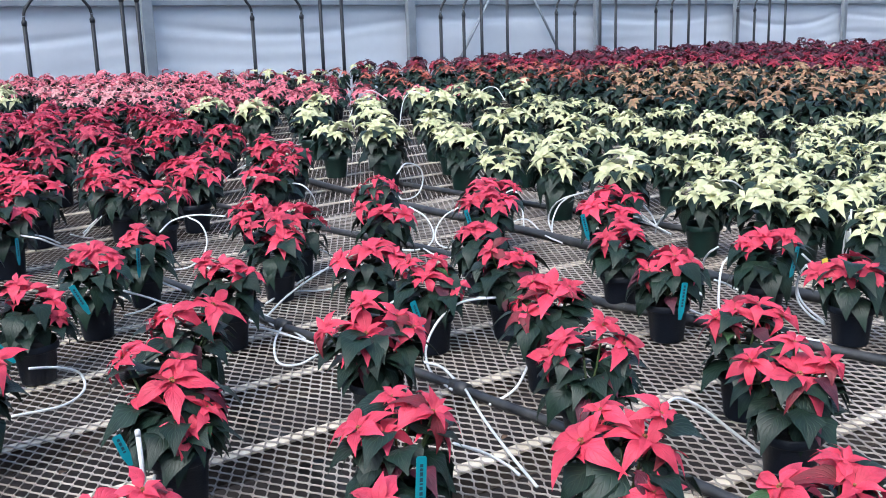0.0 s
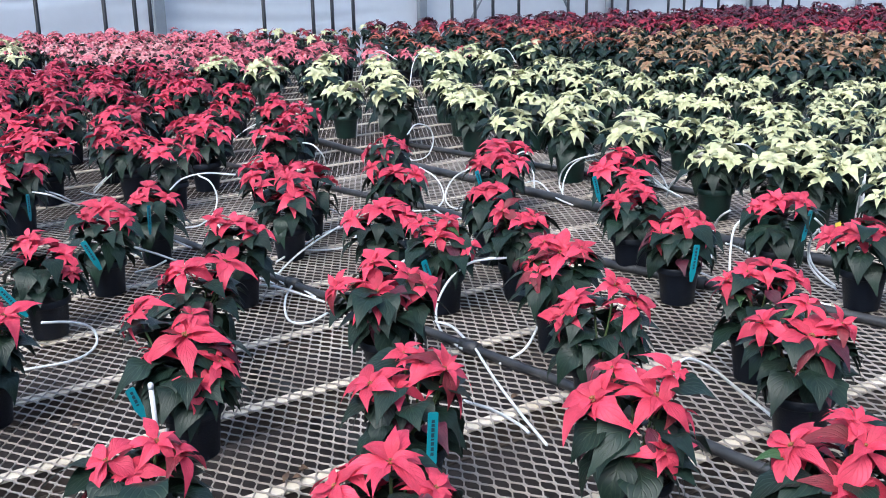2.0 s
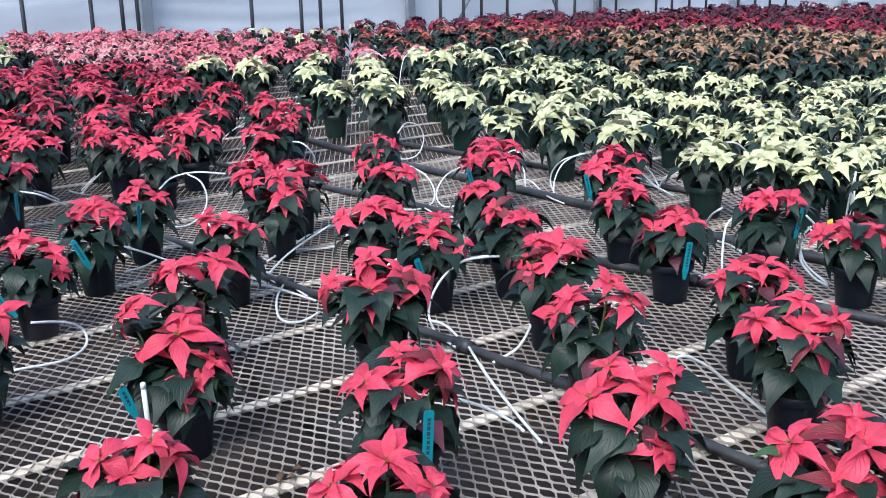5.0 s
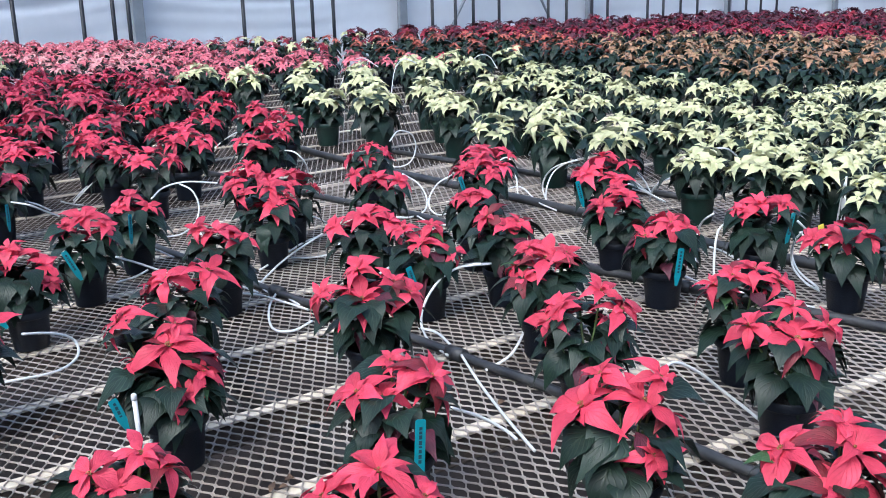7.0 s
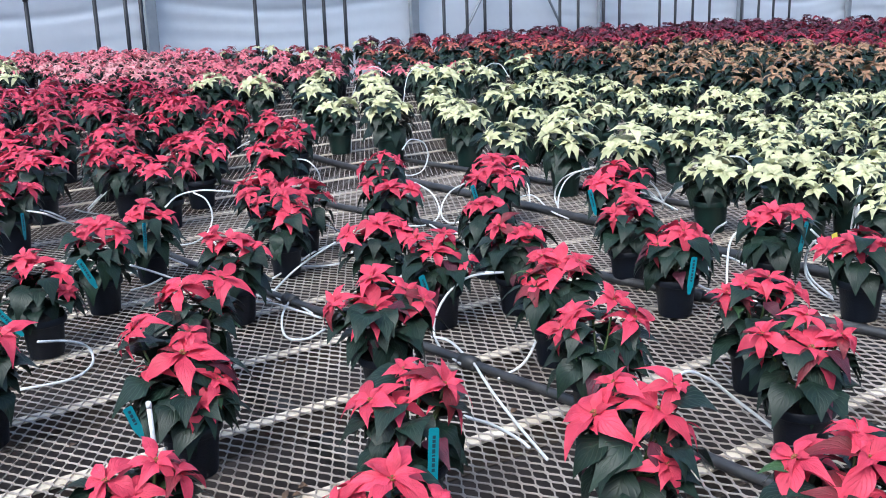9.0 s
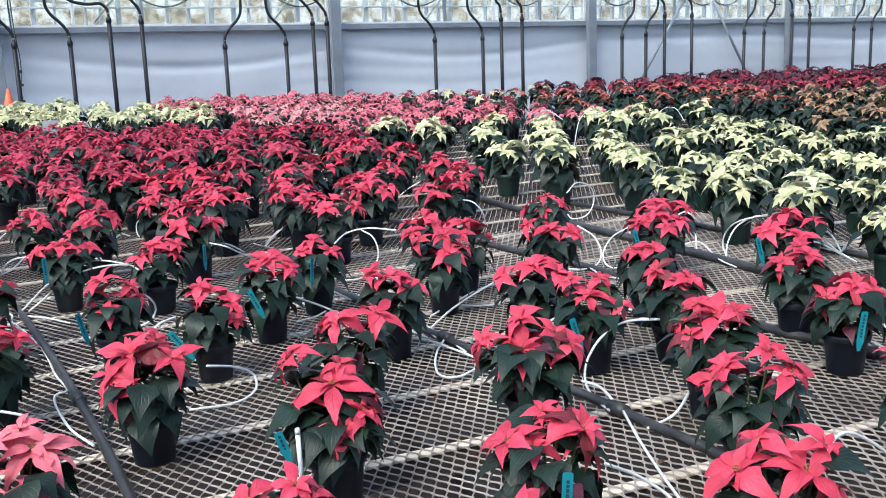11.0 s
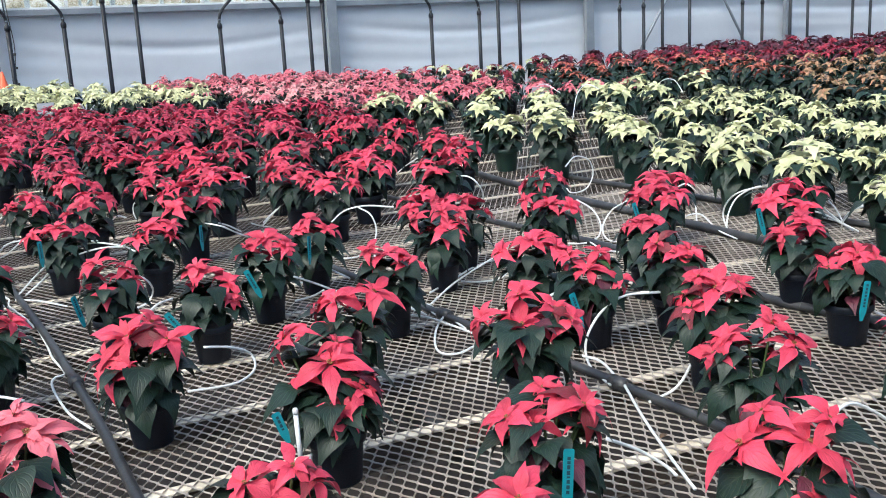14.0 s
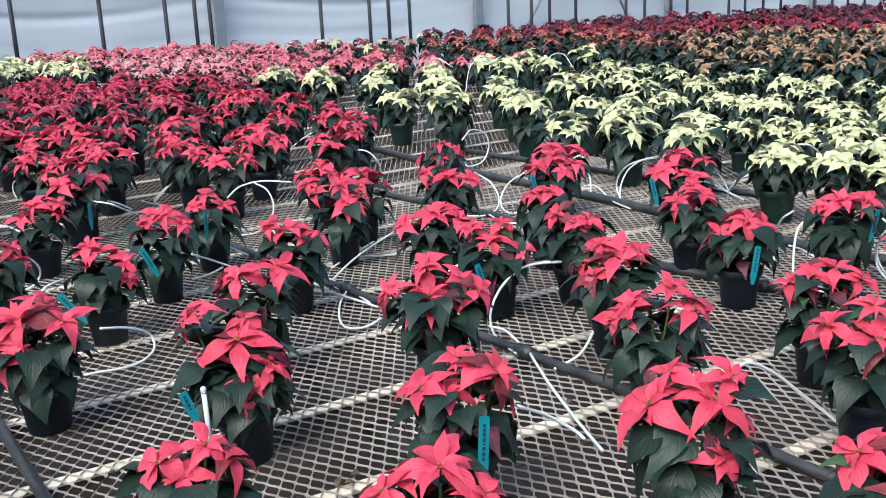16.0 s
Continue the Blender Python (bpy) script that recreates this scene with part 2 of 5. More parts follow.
def tube(bm, points, radius, seg=8):
    pts = [Vector(p) for p in points]
    rings, up = [], Vector((0.31, 0.17, 0.93)).normalized()
    for i, p in enumerate(pts):
        d = (pts[min(i + 1, len(pts) - 1)] - pts[max(i - 1, 0)]).normalized()
        side = d.cross(up)
        if side.length < 0.05:
            side = d.cross(Vector((1, 0, 0)))
        side.normalize()
        top = side.cross(d)
        r = radius[i] if isinstance(radius, (list, tuple)) else radius
        rings.append([bm.verts.new(p + side * r * math.cos(2 * math.pi * k / seg) + top * r * math.sin(2 * math.pi * k / seg)) for k in range(seg)])
    for a, b in zip(rings, rings[1:]):
        for k in range(seg):
            bm.faces.new((a[k], a[(k + 1) % seg], b[(k + 1) % seg], b[k]))
    bm.faces.new(rings[0][::-1]), bm.faces.new(rings[-1])
    return bm


def outline(t):
    """Half the width of a leaf at t along it: a wedge at the base, widest before the middle, drawn out to a point."""
    if t < 0.43:
        return math.sin(math.pi / 2 * t / 0.43) ** 1.2
    s = (t - 0.43) / 0.57
    return (1 - s ** 1.4) * (1 - 0.32 * s)


def blade(bm, m, length, width, droop, fold, rng, seg=5, lobe=0.0, across=1):
    """One leaf or bract: a folded, drooping blade with a pointed tip and a tooth or two, from the origin along +y."""
    uv = bm.loops.layers.uv.verify()
    twist, bend, curl = rng.uniform(-0.35, 0.35), rng.uniform(-0.14, 0.14), rng.uniform(-0.12, 0.30)
    teeth = [(rng.uniform(0.38, 0.68), lobe * rng.uniform(-0.6, 2.2)) for _ in (0, 1)]
    phase, wave = rng.uniform(0, 6.28), rng.uniform(0.04, 0.13)
    rows = []
    for i in range(seg + 1):
        t = i / seg
        w = max(width * 0.5 * outline(t), width * (0.05 if t < 0.5 else 0.004))
        y = length * (t - 0.18 * abs(droop) * t * t)
        z = length * (0.16 * math.sin(t * 2.4) - droop * t * t - 0.25 * curl * t ** 5)
        x = length * bend * t * t
        ca, sa = math.cos(twist * t), math.sin(twist * t)
        wob = rng.uniform(-0.10, 0.10) * w
        row = []
        for k in range(-across, across + 1):
            o = k / across
            place, grow = teeth[0 if k < 0 else 1]
            e = w * o * (1 + abs(o) * max(0.0, grow) * max(0.0, 1 - abs(t - place) / 0.14))
            lift = fold * w * abs(o) ** 1.3 - curl * w * 0.5 * o * o + wave * w * o * o * math.sin(9 * t + phase + (2 if k < 0 else 0)) + wob * o
            row.append(((x + e * ca, y, z + lift + e * sa), ((o + 1) / 2, t)))
        rows.append(row)
    vs = [[(bm.verts.new(m @ Vector(p)), q) for p, q in r] for r in rows]
    for a, b in zip(vs, vs[1:]):
        for k in range(2 * across):
            quad = (a[k], a[k + 1], b[k + 1], b[k])
            f = bm.faces.new([v for v, _ in quad])
            f.smooth = True
            for loop, (_, q) in zip(f.loops, quad):
                loop[uv].uv = q
    return bm


def blade_mesh(name, mat, rng, length, width, droop, fold, seg=6, lobe=0.0):
    bm = bmesh.new()
    blade(bm, Matrix(), length, width, droop, fold, rng, seg, lobe, 2)
    me = bpy.data.meshes.new(name)
    bm.normal_update()
    bm.to_mesh(me)
    bm.free()
    me.materials.append(mat)
    return me


def turn(az, el, roll=0.0):
    """A frame whose +y looks along azimuth az and elevation el, in radians."""
    return Matrix.Rotation(az, 4, "Z") @ Matrix.Rotation(el, 4, "X") @ Matrix.Rotation(roll, 4, "Y")


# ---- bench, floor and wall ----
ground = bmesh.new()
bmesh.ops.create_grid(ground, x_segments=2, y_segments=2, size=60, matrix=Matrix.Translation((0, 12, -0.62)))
tagged(part("floor", ground, FLOOR), "concrete greenhouse floor, its colour darkened for the shade under the benches", "floor", kind="structure")

# bench frame: u runs with the wall, n runs towards it
TURN_B = math.atan2(0.545, 0.838)
BENCH = Matrix.Rotation(TURN_B, 4, "Z")
U0, U1, N0, N1, N2 = -4.6, 9.5, 0.8, 6.2, 16.0
NEAR_U0, NEAR_U1, NEAR_N1 = -1.3, 4.3, 5.6


def strands(u0, u1, n0, n1, width=0.0047, thick=0.003, bond=0.013):
    """Expanded metal: flat strands that zigzag away from the edge and lie side by side along each bond."""
    half, s = CELL_L / 2, width / 2
    rows, cols = int((n1 - n0) / half), int((u1 - u0) / (CELL_S / 2))
    verts, faces = [], []
    for c in range(cols):
        k0, count = len(verts), 0
        for r in range(rows + 1):
            up = (c + r) % 2
            u = u0 + (c + up) * CELL_S / 2 + (-s if up else s) * 0.86
            for n, z in ((n0 + r * half - bond / 2, 0.0), (n0 + r * half + bond / 2, 0.0008)):
                verts += [(u - s, n, z - 0.0009), (u + s, n, z + 0.0009), (u + s, n, z - thick), (u - s, n, z - thick)]
                count += 1
        for r in range(count - 1):
            a, b = k0 + r * 4, k0 + r * 4 + 4
            faces += [(a, a + 1, b + 1, b), (a + 1, a + 2, b + 2, b + 1), (a + 3, a, b, b + 3)]
    me = bpy.data.meshes.new("expanded_metal")
    me.from_pydata(verts, [], faces)
    me.update()
    me.materials.append(METAL)
    return me


bench = thing("mesh_bench", BENCH, "wide greenhouse bench of galvanised expanded metal on pale bars", "bench")
em = new("expanded_metal", strands(NEAR_U0, NEAR_U1, N0, NEAR_N1))
em.parent = bench
tagged(em, "worn diamond mesh of expanded metal", kind="stuff")


def far_sheet(name, u0, u1, n0, n1, z0=0.0, z1=0.0):
    bm = bmesh.new()
    uv = bm.loops.layers.uv.verify()
    f = bm.faces.new([bm.verts.new(p) for p in ((u0, n0, z0), (u1, n0, z0), (u1, n1, z1), (u0, n1, z1))])
    for loop in f.loops:
        loop[uv].uv = (loop.vert.co.x / CELL_S, loop.vert.co.y / CELL_L)
    return part(name, bm, FAR_MESH, bench, smooth=False)


far_sheet("mesh_sheet", U0, NEAR_U0, N0, N1)
far_sheet("mesh_sheet", NEAR_U1, U1, N0, N1)
far_sheet("mesh_sheet", NEAR_U0, NEAR_U1, NEAR_N1, N1)
far_sheet("mesh_sheet", U0, U1 + 8, N1, N2 + 3, 0.0, 0.024 * (N2 + 3 - N1))
for k in range(22):
    n = 1.03 + 0.5 * k
    z = 0.024 * max(0, n - N1)
    bm = bmesh.new()
    box(bm, U0, U1, n - 0.023, n + 0.023, z - 0.014, z - 0.0045, 0.003)
    part("cross_bar", bm, BEAM, bench, smooth=False)
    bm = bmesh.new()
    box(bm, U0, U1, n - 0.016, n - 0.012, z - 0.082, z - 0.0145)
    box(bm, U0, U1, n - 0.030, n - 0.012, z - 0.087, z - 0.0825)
    part("bar_channel", bm, SHADED_CHANNEL, bench, "brown steel channel under the bar, coloured dark for shade", smooth=False)
for u in (-4.5, -2.6, -0.7, 1.2, 3.1, 5.0, 6.9, 8.8):
    bm = bmesh.new()
    box(bm, u - 0.03, u + 0.03, N0, N1, -0.17, -0.107, 0.004)
    part("long_beam", bm, UNDER_STEEL, bench, smooth=False)
    for n in (1.6, 3.6, 5.6):
        bm = bmesh.new()
        box(bm, u - 0.025, u + 0.025, n - 0.025, n + 0.025, -0.62, -0.17, 0.004)
        part("leg", bm, UNDER_STEEL, bench, smooth=False)
bm = bmesh.new()
box(bm, U0, U1, N0 - 0.03, N0, -0.09, 0.02, 0.003)
part("front_edge", bm, STEEL, bench, smooth=False)

# back wall: a along it, h up; it drops a little along its length
WALL = Matrix.Translation((-11.5, 16.0, 0.03)) @ Matrix.Rotation(math.atan2(0.607, 0.795), 4, "Z") @ Matrix.Rotation(radians(1.4), 4, "Y")
A0, A1, RAIL = -9.0, 42.0, 2.06

bm = bmesh.new()
cols, rows = 360, 54


def film_fold(a, h):
    """How far the film stands out: it sags in long shallow swags from post to post, creased below the rail."""
    bay = ((a - 0.53) / 6.65) % 1.0
    sag = 4 * bay * (1 - bay)
    k = math.floor((a - 0.53) / 6.65)
    t = h + 0.22 * sag * math.sin(1.7 * k + 1.0) + 0.10 * noise.noise((a * 0.25, h * 0.3, 7))
    fine = 0.012 * math.sin(t * 16 + 2.2 * noise.noise((a * 0.16, k, 2))) * max(0.0, noise.noise((a * 0.21, h * 0.7, 3)) + 0.35)
    top = math.exp(-((RAIL - 0.42 - 0.16 * sag - t) / 0.10) ** 2)
    return 0.19 + fine + 0.045 * top * (0.35 + sag) + 0.05 * noise.noise((a * 0.3, h * 1.1, 0))


grid = []
for i in range(cols + 1):
    a = A0 + (A1 - A0) * i / cols
    grid.append([bm.verts.new((a, film_fold(a, -0.65 + (RAIL + 0.62) * j / rows), -0.65 + (RAIL + 0.62) * j / rows)) for j in range(rows + 1)])
for a, b in zip(grid, grid[1:]):
    for j in range(rows):
        bm.faces.new((a[j], b[j], b[j + 1], a[j + 1]))
wall_film = part("wall_north", bm, FILM, None, m=WALL)
tagged(wall_film, "wrinkled white plastic film on the lower wall", "wall", kind="structure")
sol = wall_film.modifiers.new("thick", "SOLIDIFY")
sol.thickness = 0.01

rail = thing("trim", WALL, "grey metal rail along the top of the film", "rail", kind="structure")
bm = bmesh.new()
box(bm, A0, A1, 0.02, 0.12, RAIL - 0.05, RAIL + 0.06, 0.008)
part("rail", bm, STEEL, rail, smooth=False)
bm = bmesh.new()
box(bm, A0, A1, 0.05, 0.19, RAIL + 0.063, RAIL + 0.10, 0.004)
part("gutter_lip", bm, WHITE_FRAME, rail, smooth=False)

POSTS = [-6.3, 0.39, 7.08, 13.79, 20.49, 27.15, 33.8]
for a in POSTS:
    p = thing("wall_post", WALL @ Matrix.Translation((a, 0, 0)), "galvanised steel wall post", "post", "wall posts")
    bm = bmesh.new()
    box(bm, -0.115, 0.115, -0.12, 0.012, -0.65, 4.4, 0.012)
    part("column", bm, STEEL, p, smooth=False)
    bm = bmesh.new()
    box(bm, -0.155, 0.155, -0.125, -0.05, -0.65, -0.55, 0.006)
    part("foot_plate", bm, STEEL, p, smooth=False)
for a0, h0, a1, h1 in ((15.1, 0.3, 16.7, 2.6), (17.7, 2.6, 19.2, 0.3)):
    b = thing("diagonal_brace", WALL, "thin steel rod bracing the wall", "brace", "wall braces")
    bm = bmesh.new()
    tube(bm, [(a0, -0.05, h0), (a1, -0.05, h1)], 0.035, 8)
    part("rod", bm, STEEL, b)
    bm = bmesh.new()
    box(bm, a1 - 0.06, a1 + 0.06, -0.06, -0.03, h1 - 0.06, h1 + 0.06, 0.004)
    part("end_plate", bm, STEEL, b, smooth=False)

# glazing above the rail
for i, (a, b) in enumerate(zip(POSTS, POSTS[1:])):
    w = thing("window_%d" % (i + 1), WALL, "clear glazing with grey bars above the film wall", "window", kind="structure")
    n = 5
    for k in range(n + 1):
        x = a + 0.13 + (b - a - 0.26) * k / n
        bm = bmesh.new()
        box(bm, x - 0.03, x + 0.03, 0.04, 0.10, RAIL + 0.103, 4.3, 0.005)
        part("mullion", bm, WHITE_FRAME if k % 2 else STEEL, w, smooth=False)
    for k in range(n):
        x0, x1 = a + 0.16 + (b - a - 0.26) * k / n, a + 0.10 + (b - a - 0.26) * (k + 1) / n
        bm = bmesh.new()
        box(bm, x0, x1, 0.066, 0.072, RAIL + 0.103, 4.3)
        g = part("pane", bm, GLASS, w, smooth=False)
        g.visible_shadow = False
bm = bmesh.new()
box(bm, A0, A1, 0.02, 0.14, 4.303, 4.45, 0.01)
tagged(part("trim", bm, STEEL, None, m=WALL, smooth=False), "steel eaves beam over the glazing", "beam", kind="structure")

# the next bay of the greenhouse, seen through the glazing
bay = thing("neighbour_bay", WALL, "white framed greenhouse bay beyond the glazing", "greenhouse bay", kind="structure")
bm = bmesh.new()
box(bm, A0, A1, 5.0, 5.1, -0.6, 2.42)
part("low_wall", bm, WHITE_FRAME, bay, smooth=False)
rb = random.Random(3)
a = A0
while a < A1:
    bm = bmesh.new()
    wd = rb.choice((0.05, 0.07, 0.11))
    box(bm, a, a + wd, 4.85, 4.99, -0.6, 4.6, 0.006)
    part("bay_post", bm, WHITE_FRAME, bay, smooth=False)
    a += rb.uniform(0.3, 0.75)
for h in (2.78, 3.9):
    bm = bmesh.new()
    box(bm, A0, A1, 4.78, 4.84, h, h + 0.045, 0.006)
    part("purlin", bm, WHITE_FRAME, bay, smooth=False)
for k in range(9):
    bm = bmesh.new()
    a = -6 + k * 4.4
    tube(bm, [(a, 4.7, 2.45), (a + 1.7, 4.7, 4.4)], 0.03, 6)
    part("brace", bm, WHITE_FRAME, bay)
for k in range(8):
    a = 2.6 + k * 2.9 - (5 if k == 7 else 0)
    c = thing("hanging_cable", WALL, "dark cable hanging in a shallow curve", "cable", "hanging cables")
    bm = bmesh.new()
    tube(bm, smooth_line([(a, 0.9, 3.6), (a + 0.4, 0.9, 2.9), (a + 1.1, 0.9, 2.55), (a + 1.8, 0.9, 2.85), (a + 2.2, 0.9, 3.6)], 6), 0.018, 6)
    part("cable", bm, BLACK_PIPE, c)

# panel beyond the bay: emission stands in for daylight on trees and sky
BACK = bpy.data.materials.new("glowing_tree_backdrop")
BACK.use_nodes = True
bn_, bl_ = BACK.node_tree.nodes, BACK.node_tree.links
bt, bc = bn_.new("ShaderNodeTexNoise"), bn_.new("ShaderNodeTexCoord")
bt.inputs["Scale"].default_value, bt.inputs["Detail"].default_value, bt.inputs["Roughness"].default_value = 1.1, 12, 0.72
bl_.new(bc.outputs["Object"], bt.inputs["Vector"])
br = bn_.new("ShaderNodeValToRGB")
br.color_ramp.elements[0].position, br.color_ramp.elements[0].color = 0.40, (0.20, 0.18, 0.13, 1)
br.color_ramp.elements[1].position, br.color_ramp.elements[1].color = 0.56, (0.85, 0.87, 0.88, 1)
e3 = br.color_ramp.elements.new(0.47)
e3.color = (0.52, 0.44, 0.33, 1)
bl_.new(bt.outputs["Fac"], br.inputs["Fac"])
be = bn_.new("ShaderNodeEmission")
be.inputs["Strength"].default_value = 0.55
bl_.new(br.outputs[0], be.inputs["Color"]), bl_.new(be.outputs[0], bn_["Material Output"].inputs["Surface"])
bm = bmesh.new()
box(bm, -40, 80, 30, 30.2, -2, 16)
tagged(part("backdrop", bm, BACK, None, m=WALL, smooth=False), "flat glowing panel coloured as blurred autumn trees and pale sky", "backdrop", kind="structure")

# plain film walls and roof that close the house
for name, pts in (("wall_south", ((-30, -9, -0.6), (26, -9, -0.6))), ("wall_east", ((26, -9, -0.6), (26, 44, -0.6))), ("wall_west", ((-30, -9, -0.6), (-30, 2, -0.6)))):
    (x0, y0, _), (x1, y1, _) = pts
    bm = bmesh.new()
    box(bm, min(x0, x1) - 0.02, max(x0, x1) + 0.02, min(y0, y1) - 0.02, max(y0, y1) + 0.02, -0.62, 4.4)
    tagged(part(name, bm, FILM, smooth=False), "plain white film wall", "wall", kind="structure")

# standpipes along the wall: place, top of the pipe, and the bend of the hose
PIPES = [(0.65, 1.80, -1), (1.57, 1.82, -1), (2.27, 2.22, -2), (2.84, 2.19, -1), (4.36, 1.70, 1), (5.58, 1.74, -1), (6.16, 2.12, -1), (6.46, 2.12, -1),
         (8.88, 1.74, -1), (10.05, 1.76, -1), (10.53, 2.16, 0), (11.07, 2.16, 0), (13.84, 1.72, 1), (14.55, 1.77, 1), (15.12, 2.20, 0), (15.97, 2.20, 0),
         (17.7, 1.77, 1), (18.38, 1.76, 1), (19.36, 2.2, 0), (20.0, 2.2, 0), (21.7, 1.8, 1), (22.4, 1.8, 1), (23.2, 2.2, 0), (24.0, 2.2, 0), (25.6, 1.8, 1), (26.5, 1.8, 1), (27.3, 2.2, 0), (28.2, 2.2, 0),
         (-2.6, 1.8, -1), (-1.6, 1.8, -1)]
for a, top, way in PIPES:
    p = thing("standpipe", WALL @ Matrix.Translation((a, -1.2, 0)), "black standpipe with a rubber hose on its coupling", "pipe", "standpipes")
    bm = bmesh.new()
    tube(bm, [(0, 0, -0.62), (0, 0, top)], 0.039, 12)
    part("pipe", bm, HOSE, p)
    bm = bmesh.new()
    lathe(bm, [(0.039, top - 0.09), (0.050, top - 0.085), (0.050, top - 0.02), (0.04, top), (0.026, top + 0.02), (0.026, top + 0.06)], 14, True)
    part("coupling", bm, HOSE, p)
    bm = bmesh.new()
    lathe(bm, [(0.030, top + 0.062), (0.032, top + 0.064), (0.032, top + 0.085), (0.030, top + 0.087)], 12, True)
    part("hose_clamp", bm, STEEL, p, "bright steel clamp")
    if way == -2:
        pts = [(0, 0, top + 0.06), (-0.02, 0, top + 0.16), (-0.13, 0, top + 0.25), (-0.35, 0, top + 0.24), (-0.62, 0, top + 0.30), (-0.8, 0, top + 0.5), (-0.85, 0, top + 1.2)]
    elif way == 0:
        pts = [(0, 0, top + 0.06), (-0.03, 0, top + 0.25), (-0.15, 0, top + 0.45), (-0.2, 0, top + 1.2)]
    else:
        pts = [(0, 0, top + 0.06), (0.03 * way, 0, top + 0.18), (0.14 * way, 0, top + 0.33), (0.30 * way, 0, top + 0.50), (0.36 * way, 0, top + 0.75), (0.33 * way, 0, top + 1.5)]
    bm = bmesh.new()
    tube(bm, smooth_line(pts, 6), 0.028, 10)
    part("hose", bm, HOSE, p)

for dx, r in ((0.20, 0.012), (0.245, 0.009)):
    c = thing("wall_cable", WALL @ Matrix.Translation((0.53 + dx, -0.06, 0)), "thin black cable clipped beside the wall post", "cable", "wall cables")
    bm = bmesh.new()
    tube(bm, smooth_line([(0, 0, -0.55), (0.03, 0, 0.4), (-0.02, 0, 0.9), (0.02, 0, 1.5), (-0.03, 0, 2.2), (-0.05, 0, 3.6)], 5), r, 6)
    part("cable", bm, BLACK_PIPE, c)
    for h in (0.75, 1.05, 1.3):
        bm = bmesh.new()
        box(bm, -0.035, 0.03, -0.02, 0.02, h, h + 0.05, 0.006)
        part("clip", bm, BLACK_PIPE, c, smooth=False)

# glass roof over the whole house
bm = bmesh.new()
for k in range(10):
    y0 = -10 + k * 6
    for a, b, z0, z1 in ((y0, y0 + 3, 4.9, 6.2), (y0 + 3, y0 + 6, 6.2, 4.9)):
        bm.faces.new([bm.verts.new(p) for p in ((-34, a, z0), (30, a, z0), (30, b, z1), (-34, b, z1))])
roof = part("ceiling", bm, GLASS, smooth=False)
roof.visible_shadow = False
tagged(roof, "clear glass roof in shallow gables", "roof", kind="structure")
bm = bmesh.new()
for k in range(11):
    y0 = -10 + k * 6
    box(bm, -34, 30, y0 - 0.06, y0 + 0.06, 4.72, 4.88)
for k in range(16):
    box(bm, -34 + k * 4.2, -33.92 + k * 4.2, -10, 50, 4.60, 4.70)
tagged(part("ceiling", bm, WHITE_FRAME, smooth=False), "white roof gutters and tie beams", "roof frame", kind="structure")


# ---- poinsettias ----
rng0 = random.Random(4)
LEAF_MESHES = [blade_mesh("leaf", LEAF, rng0, 0.150, 0.100, rng0.uniform(0.25, 0.75), rng0.uniform(0.0, 0.30), 8, 0.14) for _ in range(9)]
BRONZE_MESHES = [blade_mesh("leaf", BRACTS["maroon"], rng0, 0.13, 0.070, rng0.uniform(0.2, 0.6), 0.2, 8, 0.12) for _ in range(3)]
YOUNG_MESHES = [blade_mesh("leaf", LEAF_YOUNG, rng0, 0.12, 0.066, rng0.uniform(0.2, 0.5), 0.2, 6, 0.10) for _ in range(3)]
BRACT_MESHES = {k: [blade_mesh("bract", BRACTS[k], rng0, 0.122, rng0.uniform(0.044, 0.058), rng0.uniform(0.08, 0.70), rng0.uniform(0.05, 0.40), 9, 0.13) for _ in range(14)] for k in ("red", "coral", "dull")}
BUD_BM = bmesh.new()
for i in range(9):
    r, a = (0.0 if i == 0 else 0.007), i * 0.785
    bmesh.ops.create_icosphere(BUD_BM, subdivisions=1, radius=0.0034, matrix=Matrix.Translation((r * math.cos(a), r * math.sin(a), 0.006 + (0.003 if i == 0 else 0))))
BUD_MESH = bpy.data.meshes.new("flower_head")
BUD_BM.to_mesh(BUD_MESH)
BUD_BM.free()
BUD_MESH.materials.append(CYATHIA)


def pot_mesh(mat):
    bm = bmesh.new()
    lathe(bm, [(0.0, 0.004), (0.050, 0.003), (0.058, 0.0), (0.061, 0.004), (0.0735, 0.118), (0.0755, 0.120), (0.0825, 0.121), (0.0845, 0.124), (0.0855, 0.146), (0.0835, 0.148), (0.0805, 0.147), (0.079, 0.128), (0.076, 0.120)], 28)
    me = bpy.data.meshes.new("pot")
    bm.normal_update(), bm.to_mesh(me), bm.free()
    me.materials.append(mat)
    for p in me.polygons:
        p.use_smooth = True
    return me


POT_ME = {False: pot_mesh(POT), True: pot_mesh(POT_GREEN)}
_b = bmesh.new()
bmesh.ops.create_circle(_b, cap_ends=True, radius=0.0785, segments=24, matrix=Matrix.Translation((0, 0, 0.130)))
SOIL_ME = bpy.data.meshes.new("soil")
_b.to_mesh(SOIL_ME), _b.free()
SOIL_ME.materials.append(SOIL)


